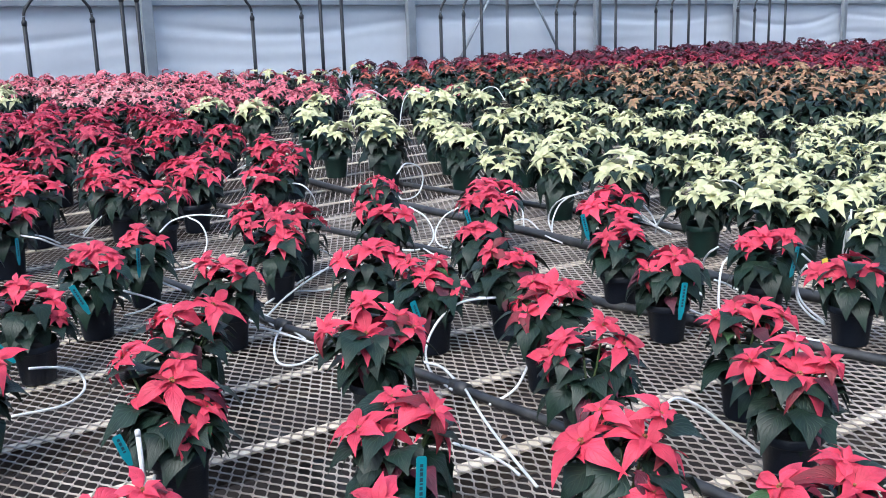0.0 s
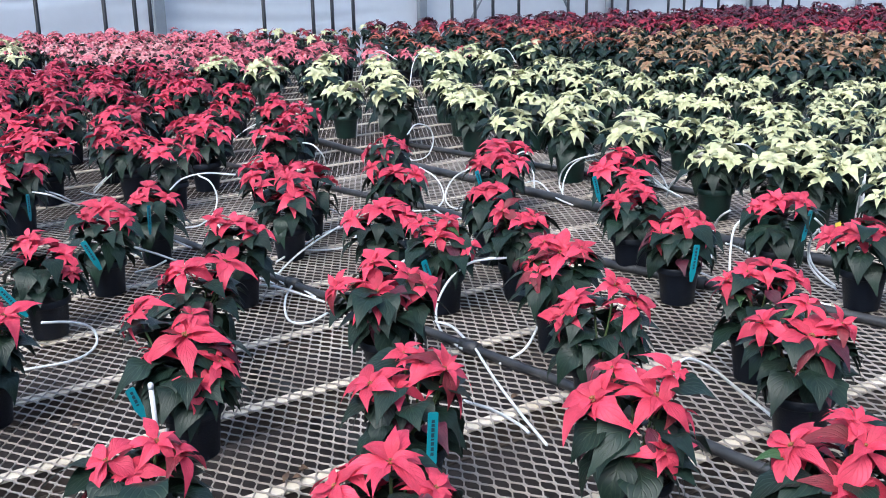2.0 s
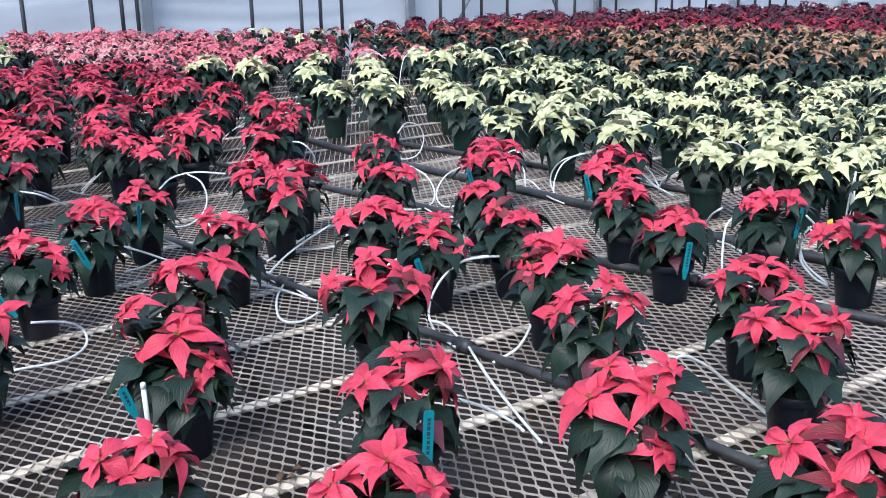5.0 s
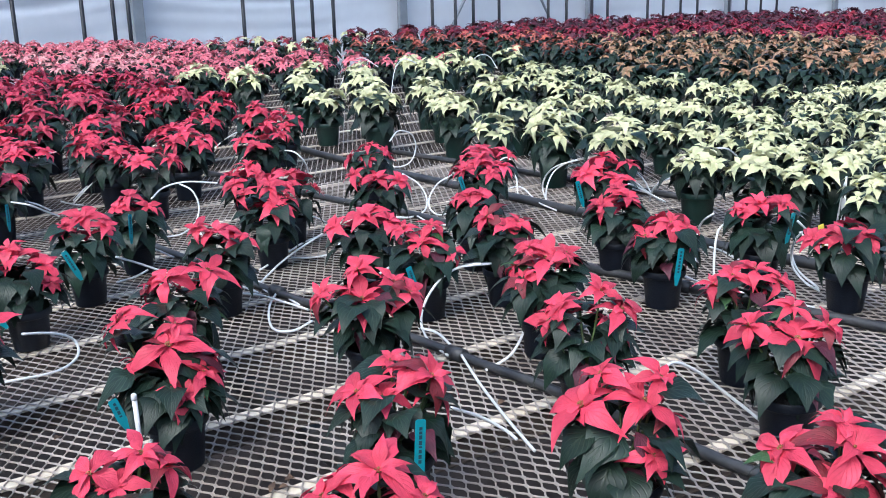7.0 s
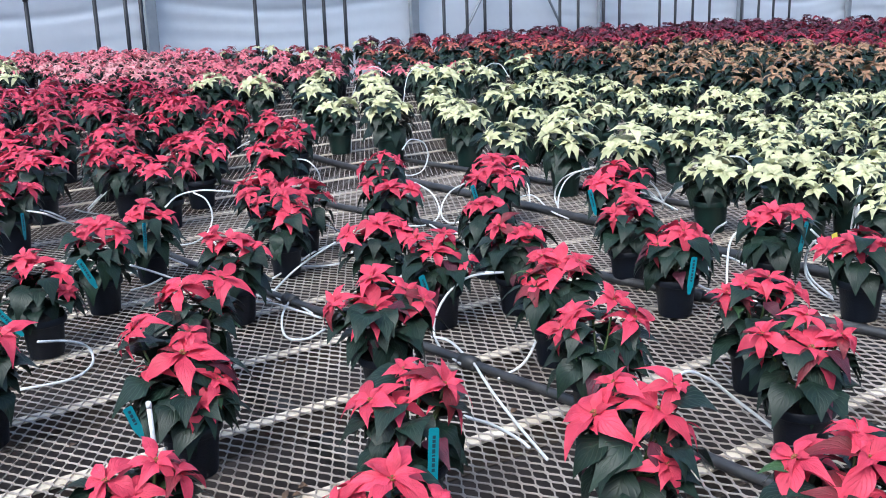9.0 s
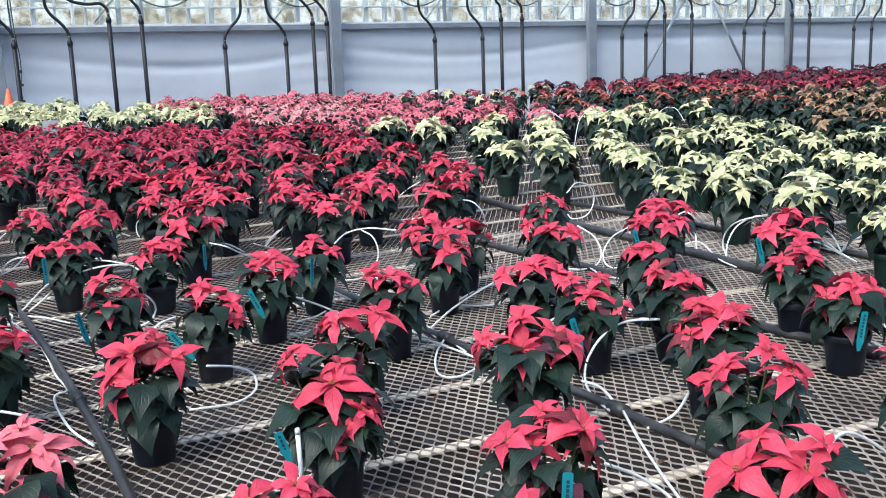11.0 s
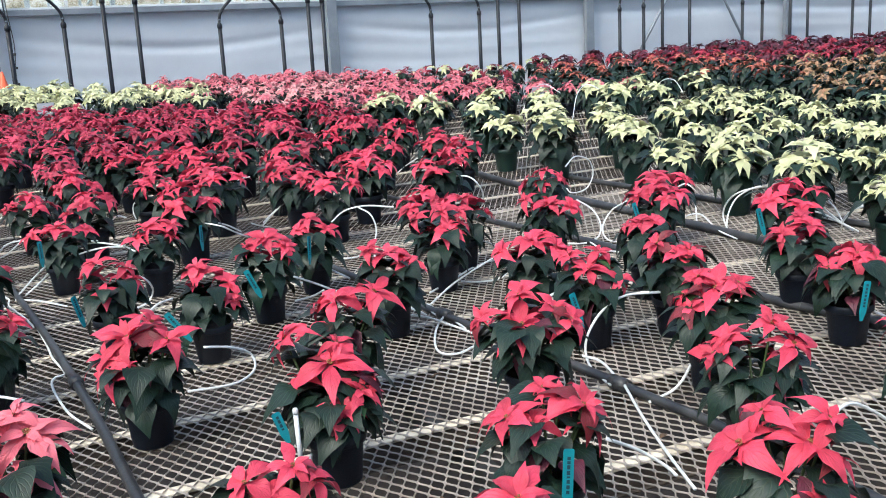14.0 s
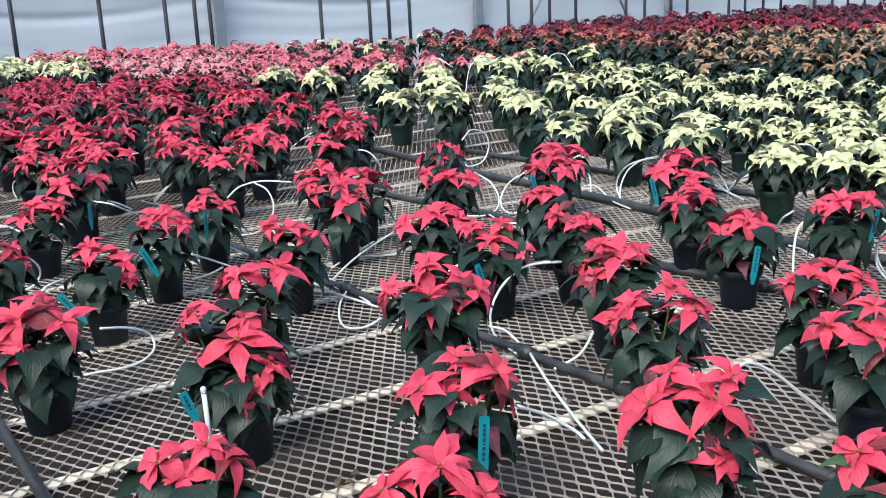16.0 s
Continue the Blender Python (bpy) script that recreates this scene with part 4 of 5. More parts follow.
fill(big_white, [(-11.2, 12.5), (-8.2, 11.6), (-4.7, 10.7), (-5.0, 11.7), (-6.2, 13.0), (-9.0, 14.3), (-11.2, 13.9)], 0.45, rf, taken, 0.34, 1.2, 0)
pale = Kind(28, 6, kind="pale", two="pink", label="pale pink poinsettia in a dark pot on the back bench", group="pink poinsettias", leaves=22, seg=3, heads=6, wide=0.115, bract=0.10)
rust = Kind(29, 5, kind="rust", label="leafy dark green poinsettia with a few rust coloured heads", group="dark red poinsettias", leaves=40, seg=3, heads=2, tall=0.36, wide=0.10, bract=0.09)
fill(red, [(-4.9, 5.6), (-3.4, 4.6), (-2.2, 4.6), (-1.1, 5.2), (-1.2, 7.4), (-2.0, 7.9), (-3.4, 7.2), (-4.6, 6.8)], 0.43, rf, taken, 0.42, 1.15, 30)
motley = Kind(30, 4, kind="wine", two="white", label="dark red poinsettia with a few cream heads at the back", group="dark red poinsettias", leaves=30, seg=3, heads=6, tall=0.36, wide=0.12, bract=0.095)
for x, y in [(-3.31, 15.88), (-2.99, 15.97), (-2.51, 15.11), (-2.2, 15.46), (-1.78, 13.71), (-1.76, 15.18), (-1.41, 13.29), (-1.13, 15.61), (-0.74, 14.28)]:
    taken.append((x, y))
    motley.put(x, y, 0.0, 1.2)
for x, y in [(6.93, 17.47), (7.41, 17.9), (7.78, 18.16), (8.05, 18.19), (8.44, 18.45), (8.61, 18.24), (9.0, 18.51), (9.28, 18.53)]:
    taken.append((x, y))
    big_white.put(x, y, -0.12, 1.1)
fill(crimson, [(-10.4, 13.0), (-8.0, 12.6), (-5.2, 11.6), (-3.9, 10.6), (-2.6, 9.8), (-1.9, 8.0), (-2.5, 6.8), (-3.5, 6.2), (-4.4, 6.0), (-5.7, 7.4), (-7.4, 9.6)], 0.43, rf, taken, 0.34, 1.2, 24)
fill(crimson, [(-11.6, 14.2), (-8.2, 10.9), (-5.9, 7.9), (-4.1, 5.7), (-3.2, 4.6), (-4.4, 3.9), (-7.0, 6.6), (-11.6, 12.4)], 0.43, rf, taken, 0.33, 1.2, 8)
fill(pink, [(-3.5, 11.2), (-2.9, 10.3), (-1.2, 10.4), (0.0, 11.0), (0.0, 11.6), (-0.6, 12.4), (-2.0, 13.9), (-3.4, 13.9)], 0.44, rf, taken, 0.33, 1.08, 10)
fill(pale, [(-6.4, 14.6), (-4.6, 12.0), (-3.5, 11.0), (-3.4, 13.4), (-4.5, 15.2)], 0.44, rf, taken, 0.33, 1.08, 6)
fill(pink, [(-8.6, 16.4), (-5.9, 13.0), (-4.5, 14.8), (-2.6, 13.6), (-2.0, 14.2), (-3.9, 16.8), (-5.8, 17.8), (-8.2, 17.4)], 0.44, rf, taken, 0.33, 1.08, 10)
scarlet = Kind(31, 5, kind="wine", two="maroon", label="dark scarlet poinsettia at the front of the dark red bed", group="dark red poinsettias", leaves=34, seg=3, heads=6, tall=0.36, wide=0.12)
fill(rust, [(-0.8, 11.9), (0.2, 11.5), (1.0, 11.6), (1.5, 10.4), (2.0, 10.2), (2.3, 13.8), (1.2, 14.7), (0.3, 15.1), (-0.6, 14.5), (-1.6, 14.6)], 0.46, rf, taken, 0.36, 1.25, 8)
fill(peach, [(1.9, 10.0), (2.3, 9.5), (3.0, 8.4), (3.6, 7.5), (4.1, 6.8), (5.6, 10.3), (5.2, 12.0), (4.3, 13.3), (3.2, 13.8), (2.3, 13.5)], 0.46, rf, taken, 0.36, 1.22, 22)
fill(scarlet, [(-0.6, 14.8), (0.3, 15.3), (2.3, 14.0), (4.3, 13.5), (5.2, 12.2), (5.8, 10.5), (6.8, 12.4), (5.6, 14.4), (4.4, 15.4), (2.4, 15.4), (0.5, 16.4), (-0.9, 15.8)], 0.48, rf, taken, 0.38, 1.2, 5)
fill(maroon, [(-0.9, 15.8), (0.5, 16.4), (2.4, 15.4), (4.4, 15.4), (5.6, 14.4), (6.8, 12.4), (9.2, 17.0), (9.0, 19.0), (4.8, 19.0), (0.3, 17.6), (-1.2, 16.4)], 0.50, rf, taken, 0.40, 1.2, 7)

crowd(crimson, "far_red_poinsettias", "dense bed of deep red poinsettias far along the bench", "potted plants")
crowd(pink, "far_pink_poinsettias", "dense bed of pink poinsettias near the back wall", "potted plants")
crowd(peach, "far_peach_poinsettias", "dense bed of peach poinsettias", "potted plants")
crowd(maroon, "far_dark_red_poinsettias", "dense bed of dark red poinsettias near the back wall", "potted plants")
crowd(big_white, "far_cream_poinsettias", "dense bed of cream poinsettias before the wall", "potted plants")
crowd(scarlet, "far_scarlet_poinsettias", "dense bed of dark scarlet poinsettias", "potted plants")
crowd(red, "far_bright_poinsettias", "bright red poinsettias along the bench", "potted plants")
crowd(pale, "far_pale_poinsettias", "dense bed of pale pink poinsettias", "potted plants")
crowd(rust, "far_rust_poinsettias", "dense bed of leafy poinsettias with rust heads", "potted plants")


# ---- irrigation on the bench ----
def bench_pipe(points, radius, label):
    p = thing("irrigation_pipe", Matrix(), label, "pipe", "irrigation pipes")
    bm = bmesh.new()
    tube(bm, smooth_line(points, 5), radius, 10)
    part("pipe", bm, BLACK_PIPE, p)
    return p


PIPE_LABEL = "black poly irrigation pipe lying on the mesh"
bench_pipe([(-1.75, 5.15, 0.018), (-0.9, 4.12, 0.018), (-0.43, 3.58, 0.018), (-0.04, 3.16, 0.018), (0.2, 2.87, 0.018), (0.34, 2.71, 0.018), (0.67, 2.27, 0.018), (0.76, 2.15, 0.018), (1.05, 1.82, 0.018)], 0.016, PIPE_LABEL)
bench_pipe([(-1.6, 6.8, 0.018), (-0.78, 5.87, 0.018), (-0.51, 5.56, 0.018), (0.01, 5.0, 0.018), (0.66, 3.98, 0.018), (0.86, 3.75, 0.018), (1.45, 3.14, 0.018), (1.95, 2.6, 0.018)], 0.019, PIPE_LABEL)
bench_pipe([(-1.0, 7.5, 0.05), (-0.65, 7.05, 0.022), (-0.13, 6.27, 0.022), (0.53, 5.36, 0.022), (0.8, 4.95, 0.022), (1.34, 4.11, 0.022), (1.61, 3.79, 0.022), (2.4, 2.8, 0.022)], 0.025, PIPE_LABEL)
bench_pipe([(-0.3, 7.35, 0.02), (0.05, 6.9, 0.02), (0.55, 6.3, 0.02), (0.78, 6.0, 0.02), (1.5, 5.1, 0.02)], 0.018, PIPE_LABEL)
head = bench_pipe([(-3.6, 5.05, 0.02), (-3.19, 4.58, 0.02), (-2.55, 3.86, 0.02), (-2.02, 3.24, 0.02), (-1.63, 2.77, 0.02), (-1.2, 2.23, 0.02), (-0.75, 1.65, 0.02)], 0.0165, PIPE_LABEL)
for x, y, dx, dy in ((-1.86, 3.05, 0.645, -0.764), (0.09, 3.0, 0.645, -0.764), (-0.62, 3.8, 0.645, -0.764), (1.0, 3.6, 0.645, -0.764)):
    bm = bmesh.new()
    tube(bm, [(x - dx * 0.035, y - dy * 0.035, 0.02), (x + dx * 0.035, y + dy * 0.035, 0.02)], 0.025, 12)
    c = part("pipe_joint", bm, BLACK_PIPE, head if x < -1 else None)
    if x >= -1:
        tagged(c, "black barbed joint on the irrigation pipe", "pipe joint", "pipe joints")


def drip(*points, stake=None):
    """A white drip tube that lies and arches over the bench; z is given at each point."""
    d = thing("drip_tube", Matrix(), "thin white drip tube looping over the bench", "tube", "drip tubes")
    bm = bmesh.new()
    tube(bm, smooth_line(points, 7), 0.0046, 7)
    part("tube", bm, TUBE, d)
    if stake:
        x, y, z = stake
        bm = bmesh.new()
        tube(bm, [(x, y, z - 0.16), (x, y, z)], 0.0062, 8)
        lathe(bm, [(0.0075, 0.0), (0.0075, 0.012), (0.005, 0.016)], 8, True)
        for v in list(bm.verts)[-24:]:
            v.co += Vector((x, y, z - 0.004))
        part("stake", bm, TUBE, d, "white plastic stake")
    return d


drip((0.099, 2.998, 0.03), (0.155, 2.76, 0.012), (0.219, 2.493, 0.012), (0.271, 2.314, 0.008))
drip((0.344, 2.961, 0.2), (0.322, 3.005, 0.1), (0.264, 2.919, 0.04), (0.178, 2.866, 0.012))
drip((0.062, 2.992, 0.02), (0.006, 3.134, 0.012), (-0.023, 3.248, 0.03), (-0.018, 3.264, 0.09), (0.016, 3.295, 0.15), (0.065, 3.335, 0.19), (0.128, 3.372, 0.21), (0.241, 3.43, 0.2))
drip((-0.033, 3.189, 0.05), (0.033, 3.15, 0.04), (0.094, 2.987, 0.03))
drip((0.585, 2.281, 0.2), (0.603, 2.308, 0.22), (0.647, 2.351, 0.22), (0.721, 2.397, 0.17), (0.797, 2.422, 0.1), (0.873, 2.383, 0.04), (0.911, 2.29, 0.012))
drip((0.058, 2.318, 0.14), (0.135, 2.383, 0.08), (0.203, 2.397, 0.03), (0.231, 2.376, 0.012))
drip((-1.437, 4.976, 0.2), (-1.421, 5.174, 0.22), (-1.303, 5.201, 0.24), (-1.095, 5.014, 0.26))
drip((-1.34, 5.198, 0.23), (-1.262, 5.141, 0.2), (-1.228, 5.112, 0.12), (-1.245, 5.056, 0.04), (-1.293, 4.928, 0.012), (-1.386, 4.886, 0.012))
drip((-0.211, 5.935, 0.3), (-0.169, 6.372, 0.3), (-0.087, 6.535, 0.25), (-0.062, 6.57, 0.15), (-0.109, 6.512, 0.06), (-0.21, 6.588, 0.02), (-0.259, 6.681, 0.05))
drip((-0.127, 5.341, 0.2), (-0.04, 5.293, 0.15), (0.003, 5.232, 0.08), (-0.009, 5.142, 0.03), (-0.077, 5.071, 0.012), (-0.169, 5.077, 0.012))
drip((0.15, 5.233, 0.2), (0.07, 5.265, 0.15), (0.019, 5.228, 0.08), (0.025, 5.135, 0.03), (0.092, 5.088, 0.012), (0.266, 5.162, 0.05))
drip((0.676, 5.317, 0.012), (0.704, 5.478, 0.06), (0.752, 5.538, 0.13), (0.817, 5.521, 0.18), (0.869, 5.389, 0.22))
drip((-2.233, 5.994, 0.012), (-2.203, 6.247, 0.07), (-2.076, 6.345, 0.14), (-1.905, 6.3, 0.2))
drip((-2.881, 4.238, 0.03), (-2.807, 4.409, 0.14), (-2.618, 4.483, 0.23), (-2.318, 4.309, 0.25), (-2.175, 4.174, 0.25))
drip((-2.062, 3.89, 0.22), (-2.023, 3.965, 0.16), (-2.051, 4.058, 0.08), (-2.081, 4.035, 0.03), (-2.137, 3.979, 0.012))
drip((-1.68, 3.318, 0.2), (-1.659, 3.354, 0.22), (-1.635, 3.43, 0.22))
drip((-1.325, 3.013, 0.16), (-1.279, 3.123, 0.12), (-1.248, 3.224, 0.06), (-1.225, 3.185, 0.012), (-1.246, 3.046, 0.012), (-1.389, 2.972, 0.012))
drip((1.488, 3.669, 0.2), (1.464, 3.689, 0.15), (1.458, 3.677, 0.06), (1.482, 3.599, 0.012), (1.492, 3.487, 0.012))
drip((-3.29, 5.104, 0.03), (-3.161, 5.105, 0.1), (-2.678, 4.697, 0.2))
drip((-2.187, 5.042, 0.22), (-2.103, 5.101, 0.18), (-2.057, 5.191, 0.12))
drip((-2.213, 4.979, 0.22), (-2.146, 5.091, 0.18), (-2.037, 5.171, 0.1))
drip((-1.258, 3.801, 0.2), (-1.212, 3.964, 0.12), (-1.113, 4.055, 0.04), (-1.022, 4.022, 0.012))
drip((-1.344, 4.017, 0.03), (-1.262, 4.022, 0.05), (-1.202, 4.013, 0.08))
drip((-0.74, 4.1, 0.03), (-0.68, 4.35, 0.02), (-0.58, 4.65, 0.02), (-0.4, 4.75, 0.03), (-0.3, 4.5, 0.06))
drip((-1.05, 4.35, 0.16), (-0.95, 4.2, 0.08), (-0.85, 3.98, 0.03), (-0.7, 3.8, 0.02))
drip((-0.05, 5.05, 0.02), (0.02, 4.9, 0.015), (0.15, 4.82, 0.012), (0.35, 4.75, 0.012))
drip((1.14, 5.4, 0.14), (1.2, 5.3, 0.08), (1.26, 5.28, 0.03), (1.3, 5.1, 0.02))
drip((1.26, 5.28, 0.03), (1.34, 5.35, 0.09), (1.45, 5.45, 0.10))
drip((1.26, 5.28, 0.03), (1.18, 5.38, 0.04), (1.08, 5.5, 0.05))
drip((0.45, 5.6, 0.02), (0.55, 5.5, 0.06), (0.62, 5.2, 0.03), (0.7, 5.05, 0.012))
drip((0.42, 5.75, 0.16), (0.5, 5.7, 0.2), (0.53, 5.55, 0.12), (0.53, 5.45, 0.03))
drip((1.1, 3.5, 0.03), (1.12, 3.6, 0.1), (1.18, 3.75, 0.2), (1.25, 3.75, 0.25))
drip((0.95, 3.62, 0.09), (1.05, 3.55, 0.05), (1.2, 3.45, 0.03), (1.4, 3.3, 0.012))
drip((-0.70, 2.26, 0.12), (-0.705, 2.2, 0.1), (-0.8, 2.1, 0.05), (-1.0, 2.0, 0.012), (-1.3, 2.05, 0.012), stake=(-0.705, 2.19, 0.265))
drip((-3.3, 5.3, 0.02), (-3.1, 5.45, 0.1), (-2.95, 5.4, 0.2), (-2.8, 5.25, 0.22))
drip((-3.9, 5.9, 0.02), (-3.75, 5.6, 0.04), (-3.62, 5.2, 0.02), (-3.7, 5.0, 0.012), (-3.55, 4.85, 0.012))
drip((1.15, 7.6, 0.25), (1.05, 7.5, 0.32), (0.98, 7.35, 0.3), (1.1, 7.1, 0.25))
drip((0.45, 11.2, 0.2), (0.6, 11.3, 0.42), (0.75, 11.2, 0.45), (0.85, 11.1, 0.3))
drip((-0.95, 11.0, 0.2), (-0.85, 11.1, 0.4), (-0.7, 11.1, 0.5), (-0.5, 10.9, 0.4))
drip((-0.35, 10.2, 0.15), (-0.3, 10.4, 0.4), (-0.2, 10.5, 0.5), (-0.05, 10.4, 0.45))
drip((-2.159, 5.792, 0.03), (-2.060, 5.764, 0.12), (-1.918, 5.719, 0.22), (-1.767, 5.673, 0.28))
drip((-1.695, 7.643, 0.05), (-1.567, 7.613, 0.14), (-1.398, 7.470, 0.22), (-1.246, 7.320, 0.26))
drip((-0.958, 6.088, 0.25), (-0.812, 5.903, 0.27), (-0.744, 5.902, 0.2), (-0.742, 5.999, 0.1), (-0.783, 6.081, 0.02))
drip((-2.126, 4.870, 0.24), (-2.022, 4.859, 0.22), (-1.996, 4.975, 0.16), (-1.992, 5.129, 0.1))
drip((-2.947, 7.206, 0.25), (-2.778, 7.049, 0.27), (-2.697, 7.048, 0.25))
drip((-2.152, 6.344, 0.26), (-1.997, 6.211, 0.26), (-1.909, 6.183, 0.22))
drip((-1.383, 4.246, 0.16), (-1.330, 4.340, 0.12), (-1.283, 4.434, 0.06), (-1.194, 4.397, 0.03))
drip((-1.460, 4.364, 0.012), (-1.410, 4.476, 0.012), (-1.333, 4.554, 0.03))
drip((-0.639, 4.625, 0.16), (-0.569, 4.722, 0.12), (-0.511, 4.816, 0.06))
drip((0.049, 3.749, 0.05), (0.086, 3.515, 0.16), (0.148, 3.436, 0.2), (0.238, 3.430, 0.2))
drip((-0.168, 3.372, 0.2), (-0.132, 3.379, 0.22), (-0.086, 3.440, 0.22))
drip((0.675, 5.273, 0.02), (0.662, 5.347, 0.08), (0.679, 5.298, 0.16), (0.724, 5.183, 0.23), (0.826, 5.125, 0.27))
drip((1.197, 3.875, 0.24), (1.171, 3.927, 0.2), (1.189, 4.067, 0.12), (1.153, 3.983, 0.05), (1.114, 3.817, 0.012))
drip((1.181, 3.867, 0.1), (1.256, 3.930, 0.06), (1.323, 3.911, 0.02))
drip((1.519, 3.566, 0.2), (1.475, 3.645, 0.17), (1.489, 3.773, 0.1), (1.495, 3.717, 0.03), (1.501, 3.517, 0.012))
drip((1.717, 4.436, 0.06), (1.726, 4.312, 0.03), (1.731, 4.125, 0.012))
drip((1.825, 4.072, 0.3), (1.834, 4.127, 0.2), (1.843, 4.169, 0.1))
drip((1.005, 4.796, 0.2), (1.099, 4.937, 0.15), (1.204, 5.004, 0.08), (1.269, 5.080, 0.03))
drip((1.223, 5.439, 0.12), (1.253, 5.384, 0.08), (1.269, 5.305, 0.03))
drip((1.223, 5.135, 0.02), (1.221, 5.052, 0.1), (1.234, 4.949, 0.16), (1.258, 4.845, 0.2))
drip((1.556, 5.106, 0.3), (1.621, 5.070, 0.3), (1.704, 5.134, 0.24))
drip((1.85, 4.3, 0.02), (1.9, 4.25, 0.1), (1.93, 4.3, 0.28))
drip((-0.481, 4.346, 0.12), (-0.582, 4.241, 0.08), (-0.661, 4.143, 0.04), (-0.709, 3.952, 0.02))
drip((-0.826, 4.153, 0.03), (-0.769, 4.028, 0.02), (-0.709, 3.896, 0.02), (-0.669, 3.827, 0.015), (-0.629, 3.791, 0.012))
drip((-0.717, 3.921, 0.03), (-0.623, 3.804, 0.02), (-0.507, 3.627, 0.012))
drip((-0.78, 3.776, 0.03), (-0.68, 3.73, 0.03), (-0.565, 3.648, 0.02), (-0.466, 3.566, 0.012))
drip((-0.62, 3.78, 0.02), (-0.627, 3.646, 0.012), (-0.6, 3.456, 0.012), (-0.557, 3.345, 0.012), (-0.49, 3.335, 0.012), (-0.432, 3.408, 0.02))
drip((-0.636, 4.349, 0.012), (-0.546, 4.333, 0.012), (-0.451, 4.319, 0.03), (-0.41, 4.383, 0.06), (-0.413, 4.388, 0.1))
drip((-2.66, 6.576, 0.2), (-2.565, 6.498, 0.24), (-2.472, 6.444, 0.26))
drip((-2.132, 5.538, 0.1), (-2.125, 5.684, 0.05), (-2.093, 5.779, 0.02))
drip((-2.396, 9.527, 0.12), (-2.223, 9.124, 0.2), (-2.141, 9.014, 0.22))
drip((1.534, 3.84, 0.2), (1.597, 3.874, 0.14), (1.678, 3.919, 0.05))
drip((-2.836, 4.232, 0.03), (-2.775, 4.269, 0.08), (-2.727, 4.364, 0.14), (-2.596, 4.384, 0.2), (-2.453, 4.373, 0.23), (-2.341, 4.376, 0.23))
drip((-3.14, 4.412, 0.03), (-3.005, 4.29, 0.015), (-2.924, 4.222, 0.012), (-2.856, 4.116, 0.012), (-2.746, 4.013, 0.012))
drip((-2.737, 3.544, 0.2), (-2.663, 3.542, 0.2), (-2.612, 3.549, 0.19))
drip((-2.672, 3.751, 0.1), (-2.666, 3.808, 0.1), (-2.654, 3.868, 0.06), (-2.595, 3.861, 0.02), (-2.466, 3.727, 0.02))
drip((-2.868, 4.193, 0.02), (-2.732, 4.186, 0.012), (-2.478, 4.017, 0.03))
drip((-3.324, 4.724, 0.1), (-3.235, 4.66, 0.18), (-3.147, 4.649, 0.22), (-2.98, 4.557, 0.24))
drip((-5.508, 7.521, 0.02), (-5.031, 7.023, 0.02), (-4.586, 6.508, 0.012), (-4.469, 6.271, 0.012), (-4.558, 6.326, 0.012))
drip((-4.199, 5.895, 0.02), (-4.345, 6.176, 0.05), (-4.337, 6.242, 0.08))
drip((-2.435, 3.71, 0.012), (-2.269, 3.509, 0.012), (-2.126, 3.329, 0.012), (-1.976, 3.166, 0.012), (-1.986, 3.115, 0.012), (-1.954, 3.044, 0.012), (-1.842, 2.906, 0.012), (-1.716, 2.771, 0.012), (-1.558, 2.636, 0.02))
drip((-1.865, 2.541, 0.17), (-1.791, 2.539, 0.17), (-1.718, 2.555, 0.15))
drip((-3.294, 6.387, 0.15), (-3.391, 6.443, 0.1), (-3.391, 6.418, 0.04), (-3.307, 6.29, 0.02))
drip((-3.936, 7.224, 0.2), (-3.754, 6.954, 0.18), (-3.605, 6.747, 0.15))


def plant_tag(x, y, z, turn_z, lean, length=0.10):
    """A teal name tag that leans out of a pot."""
    p = thing("plant_tag", Matrix.Translation((x, y, z)) @ Matrix.Rotation(turn_z, 4, "Z") @ Matrix.Rotation(lean, 4, "Y"), "teal plastic plant tag with dark printing", "plant tag", "plant tags")
    bm = bmesh.new()
    ends = [(-0.005, -0.03), (0.005, -0.03), (0.0115, 0.0)] + [(0.0065 + 0.005 * math.cos(k * math.pi / 8), length - 0.005 + 0.005 * math.sin(k * math.pi / 8)) for k in range(5)]
    ends += [(-x_, z_) for x_, z_ in ends[:1:-1]]
    front, back = [[bm.verts.new((x_, y_, z_)) for x_, z_ in ends] for y_ in (-0.0006, 0.0006)]
    bm.faces.new(front), bm.faces.new(back[::-1])
    for k in range(len(ends)):
        bm.faces.new((front[k], back[k], back[(k + 1) % len(ends)], front[(k + 1) % len(ends)]))
    part("tag_blade", bm, TAG, p, smooth=False)
    r = random.Random(int(x * 100) + 7)
    zz = length * 0.15
    while zz < length * 0.86:
        h = r.uniform(0.004, 0.010)
        bm = bmesh.new()
        box(bm, -0.003, 0.004, -0.0014, -0.0009, zz, zz + h)
        part("print_bar", bm, INK, p, smooth=False)
        zz += h + r.uniform(0.002, 0.004)
    return p


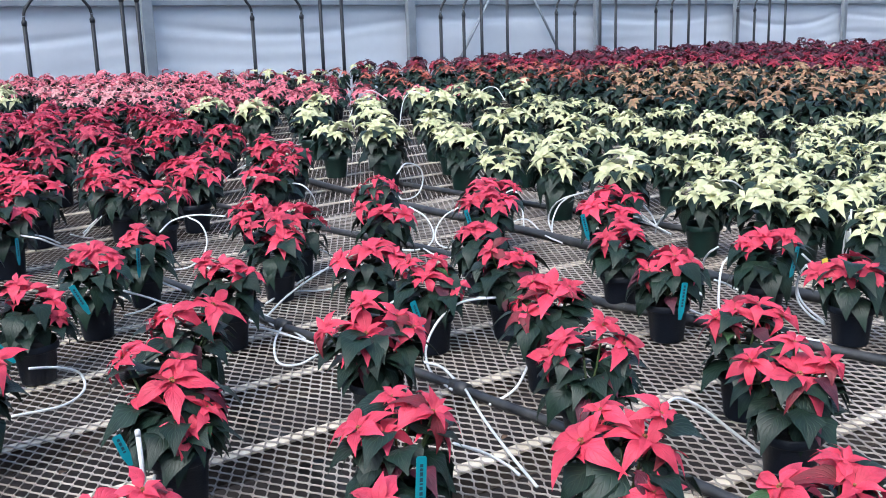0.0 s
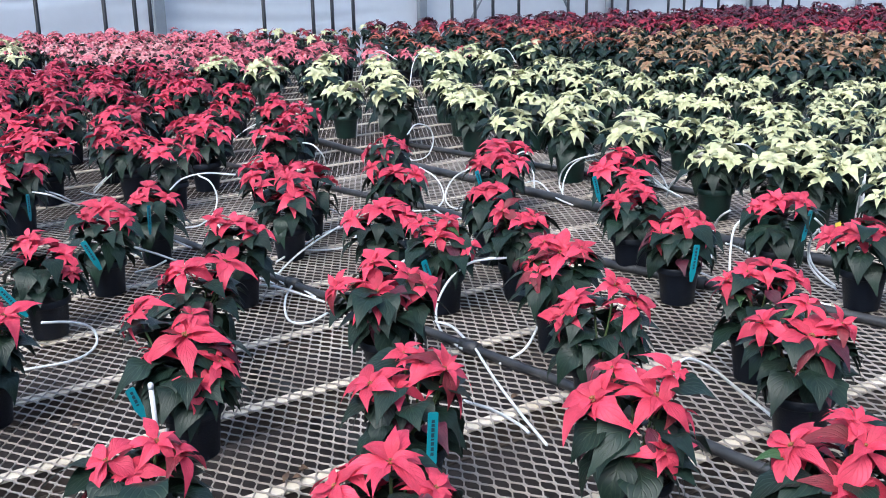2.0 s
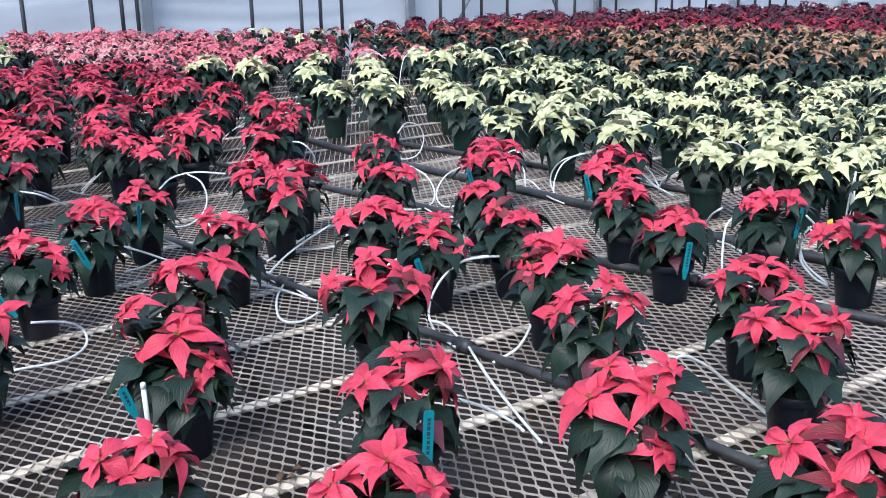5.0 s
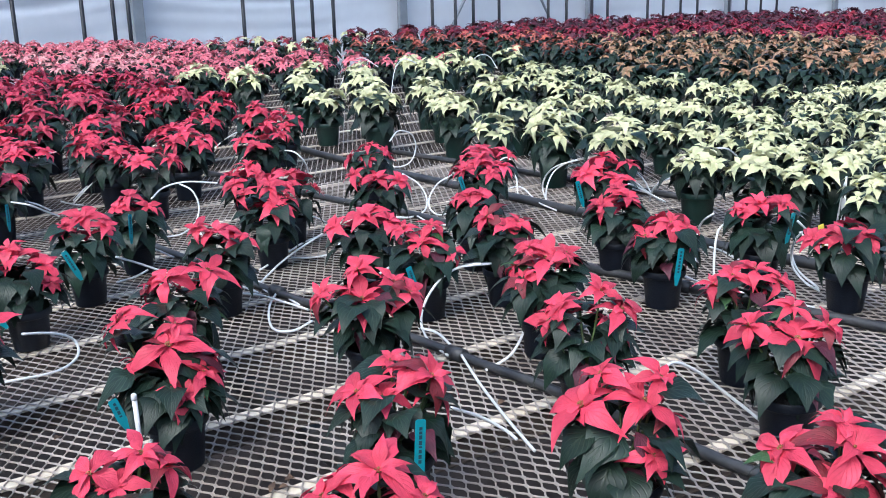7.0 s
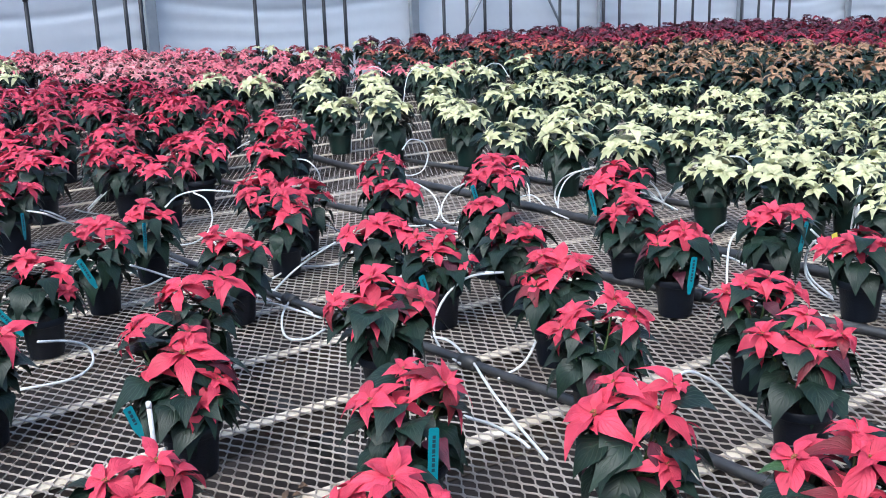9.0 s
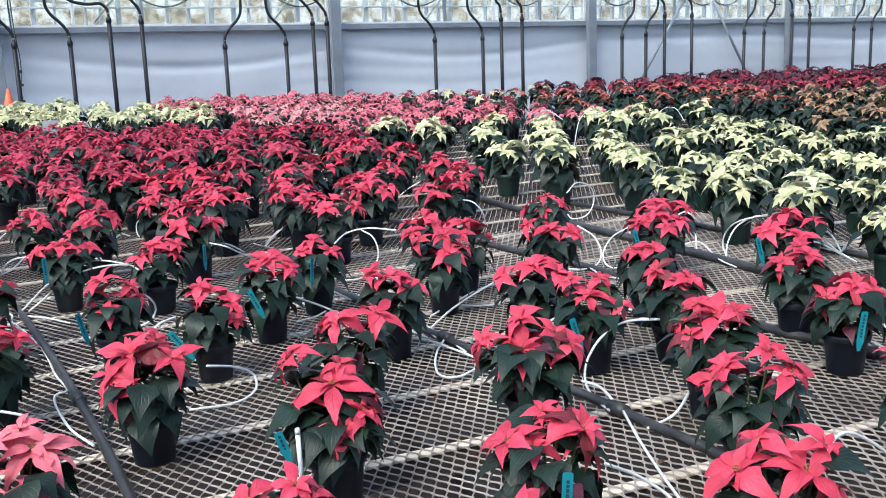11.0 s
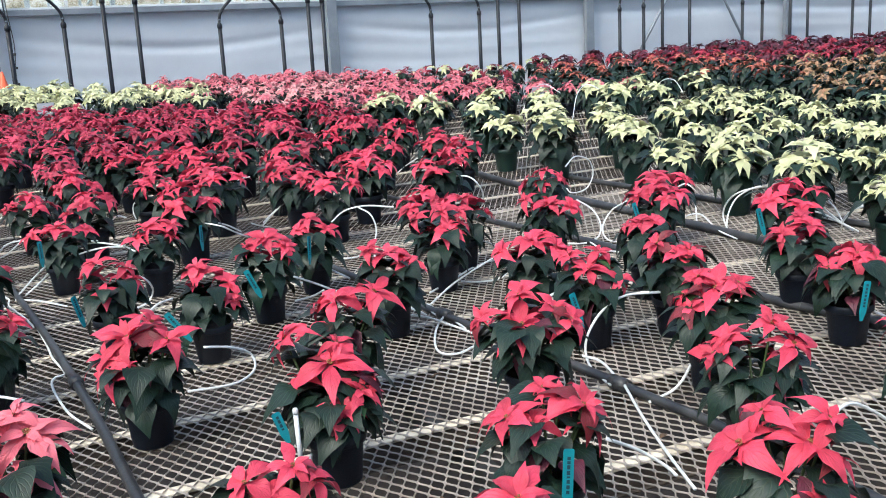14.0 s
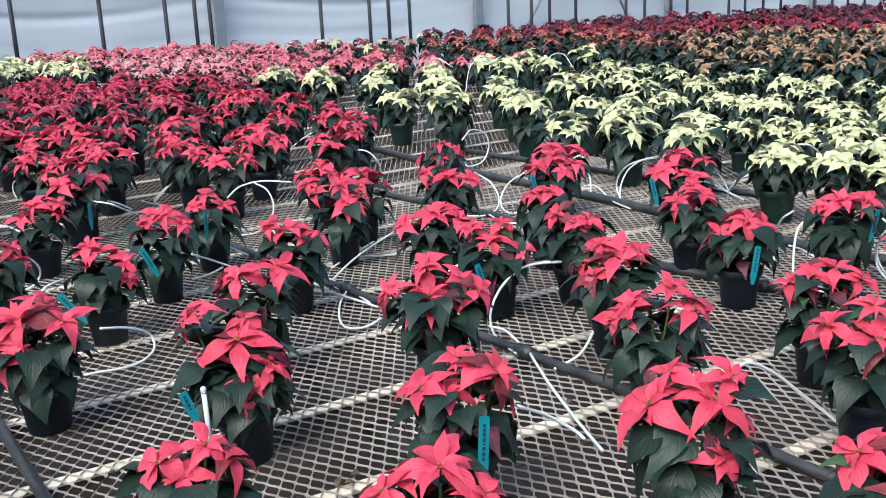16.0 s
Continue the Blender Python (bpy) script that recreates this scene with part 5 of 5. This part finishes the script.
for row in [(-1.89, 3.2, 0.21, 1.2, -0.25), (-1.38, 3.0, 0.21, 0.3, -0.6), (-1.32, 3.54, 0.21, 0.4, -0.4), (-1.96, 2.59, 0.21, 0.5, -0.6), (-2.69, 4.2, 0.21, 1, 0.0), (-1.96, 4.45, 0.21, 1.3, 0.05), (-1.28, 4.09, 0.21, 1.2, 0.1), (-0.03, 3.09, 0.21, 0.6, -0.3), (-0.02, 1.905, 0.185, 0.2, 0.08, 0.12), (-0.74, 2.19, 0.21, 0.5, -0.3, 0.06), (-2.82, 6.8, 0.21, 1, 0.1), (0.85, 3.12, 0.21, 0.3, 0.15), (0.73, 4.37, 0.21, 0.4, -0.25), (0.2, 4.63, 0.21, 0.5, -0.3), (1.38, 3.54, 0.21, 0.5, 0.3)]:
    plant_tag(*row)

# small things among the far plants
flag = thing("marker_flag", WALL @ Matrix.Translation((0.42, -2.0, 0.0)), "orange marker flag on a thin stake near the wall", "flag")
bm = bmesh.new()
tube(bm, [(0, 0, -0.62), (0, 0, 0.98)], 0.008, 6)
part("stake", bm, STEEL, flag)
bm = bmesh.new()
lathe(bm, [(0.085, 0.76), (0.08, 0.775), (0.02, 1.02), (0.0, 1.04)], 10, False)
part("flag_cone", bm, ORANGE, flag)
yellow = thing("sticky_card", WALL @ Matrix.Translation((19.85, -3.0, 0.0)), "yellow sticky insect card above the dark red plants", "card")
bm = bmesh.new()
tube(bm, [(0, 0, -0.3), (0, 0, 0.62)], 0.006, 6)
part("stake", bm, STEEL, yellow)
bm = bmesh.new()
box(bm, -0.09, 0.07, -0.008, -0.006, 0.44, 0.62, 0.001)
part("card", bm, YELLOW, yellow, smooth=False)
for x, y, z, w, h in [(-7.19, 11.48, 0.58, 0.22, 0.22), (-0.74, 10.77, 0.43, 0.13, 0.08)]:
    c = thing("bed_sign", Matrix.Translation((x, y, z)) @ Matrix.Rotation(0.25, 4, "Z"), "blank grey card sign standing between the pots", "sign", "bed signs")
    bm = bmesh.new()
    box(bm, -w / 2, w / 2, -0.004, 0.004, -h, 0.06, 0.002)
    part("card", bm, CARD, c, smooth=False)
    bm = bmesh.new()
    tube(bm, [(0, 0.008, -z + rise(x, y)), (0, 0.008, -h / 2)], 0.006, 6)
    part("stake", bm, STEEL, c)

# dead leaves that have dropped onto the mesh
SCRAP = material("dry_leaf", (0.13, 0.075, 0.04), 0.8, 0, 0.3, 40, other=(0.05, 0.03, 0.02))
rs = random.Random(17)
for x, y in [(-0.38, 2.19), (-0.36, 2.22), (-0.345, 2.235), (-0.40, 2.17), (0.62, 3.35), (0.66, 3.38), (-1.05, 2.55), (0.20, 2.62), (1.1, 2.45), (-0.55, 3.1), (-1.02, 3.3)]:
    bm = bmesh.new()
    blade(bm, Matrix(), rs.uniform(0.02, 0.045), rs.uniform(0.012, 0.022), rs.uniform(-0.3, 0.4), rs.uniform(0.2, 0.8), rs, 5, 0.2, 2)
    leaf = part("dead_leaf", bm, SCRAP, m=Matrix.Translation((x, y, 0.006)) @ turn(rs.uniform(0, 6.28), 0.0, rs.uniform(-0.3, 0.3)))
    tagged(leaf, "curled dry brown leaf lying on the mesh", "dead leaf", "fallen leaves")

# a yellow label and a white one stuck in the pots
for x, y, z, mat, tone in [(1.44, 3.34, 0.20, YELLOW, "small yellow plastic label stuck in a pot"), (1.91, 4.24, 0.08, TUBE, "small white plastic label stuck in a pot")]:
    p = thing("plant_label", Matrix.Translation((x, y, z)) @ Matrix.Rotation(0.3, 4, "Z") @ Matrix.Rotation(-0.2, 4, "Y"), tone, "plant label", "plant labels")
    bm = bmesh.new()
    box(bm, -0.012, 0.012, -0.0008, 0.0008, 0.06, 0.115, 0.0006)
    box(bm, -0.004, 0.004, -0.0006, 0.0006, 0.0, 0.059)
    part("label_blade", bm, mat, p, smooth=False)
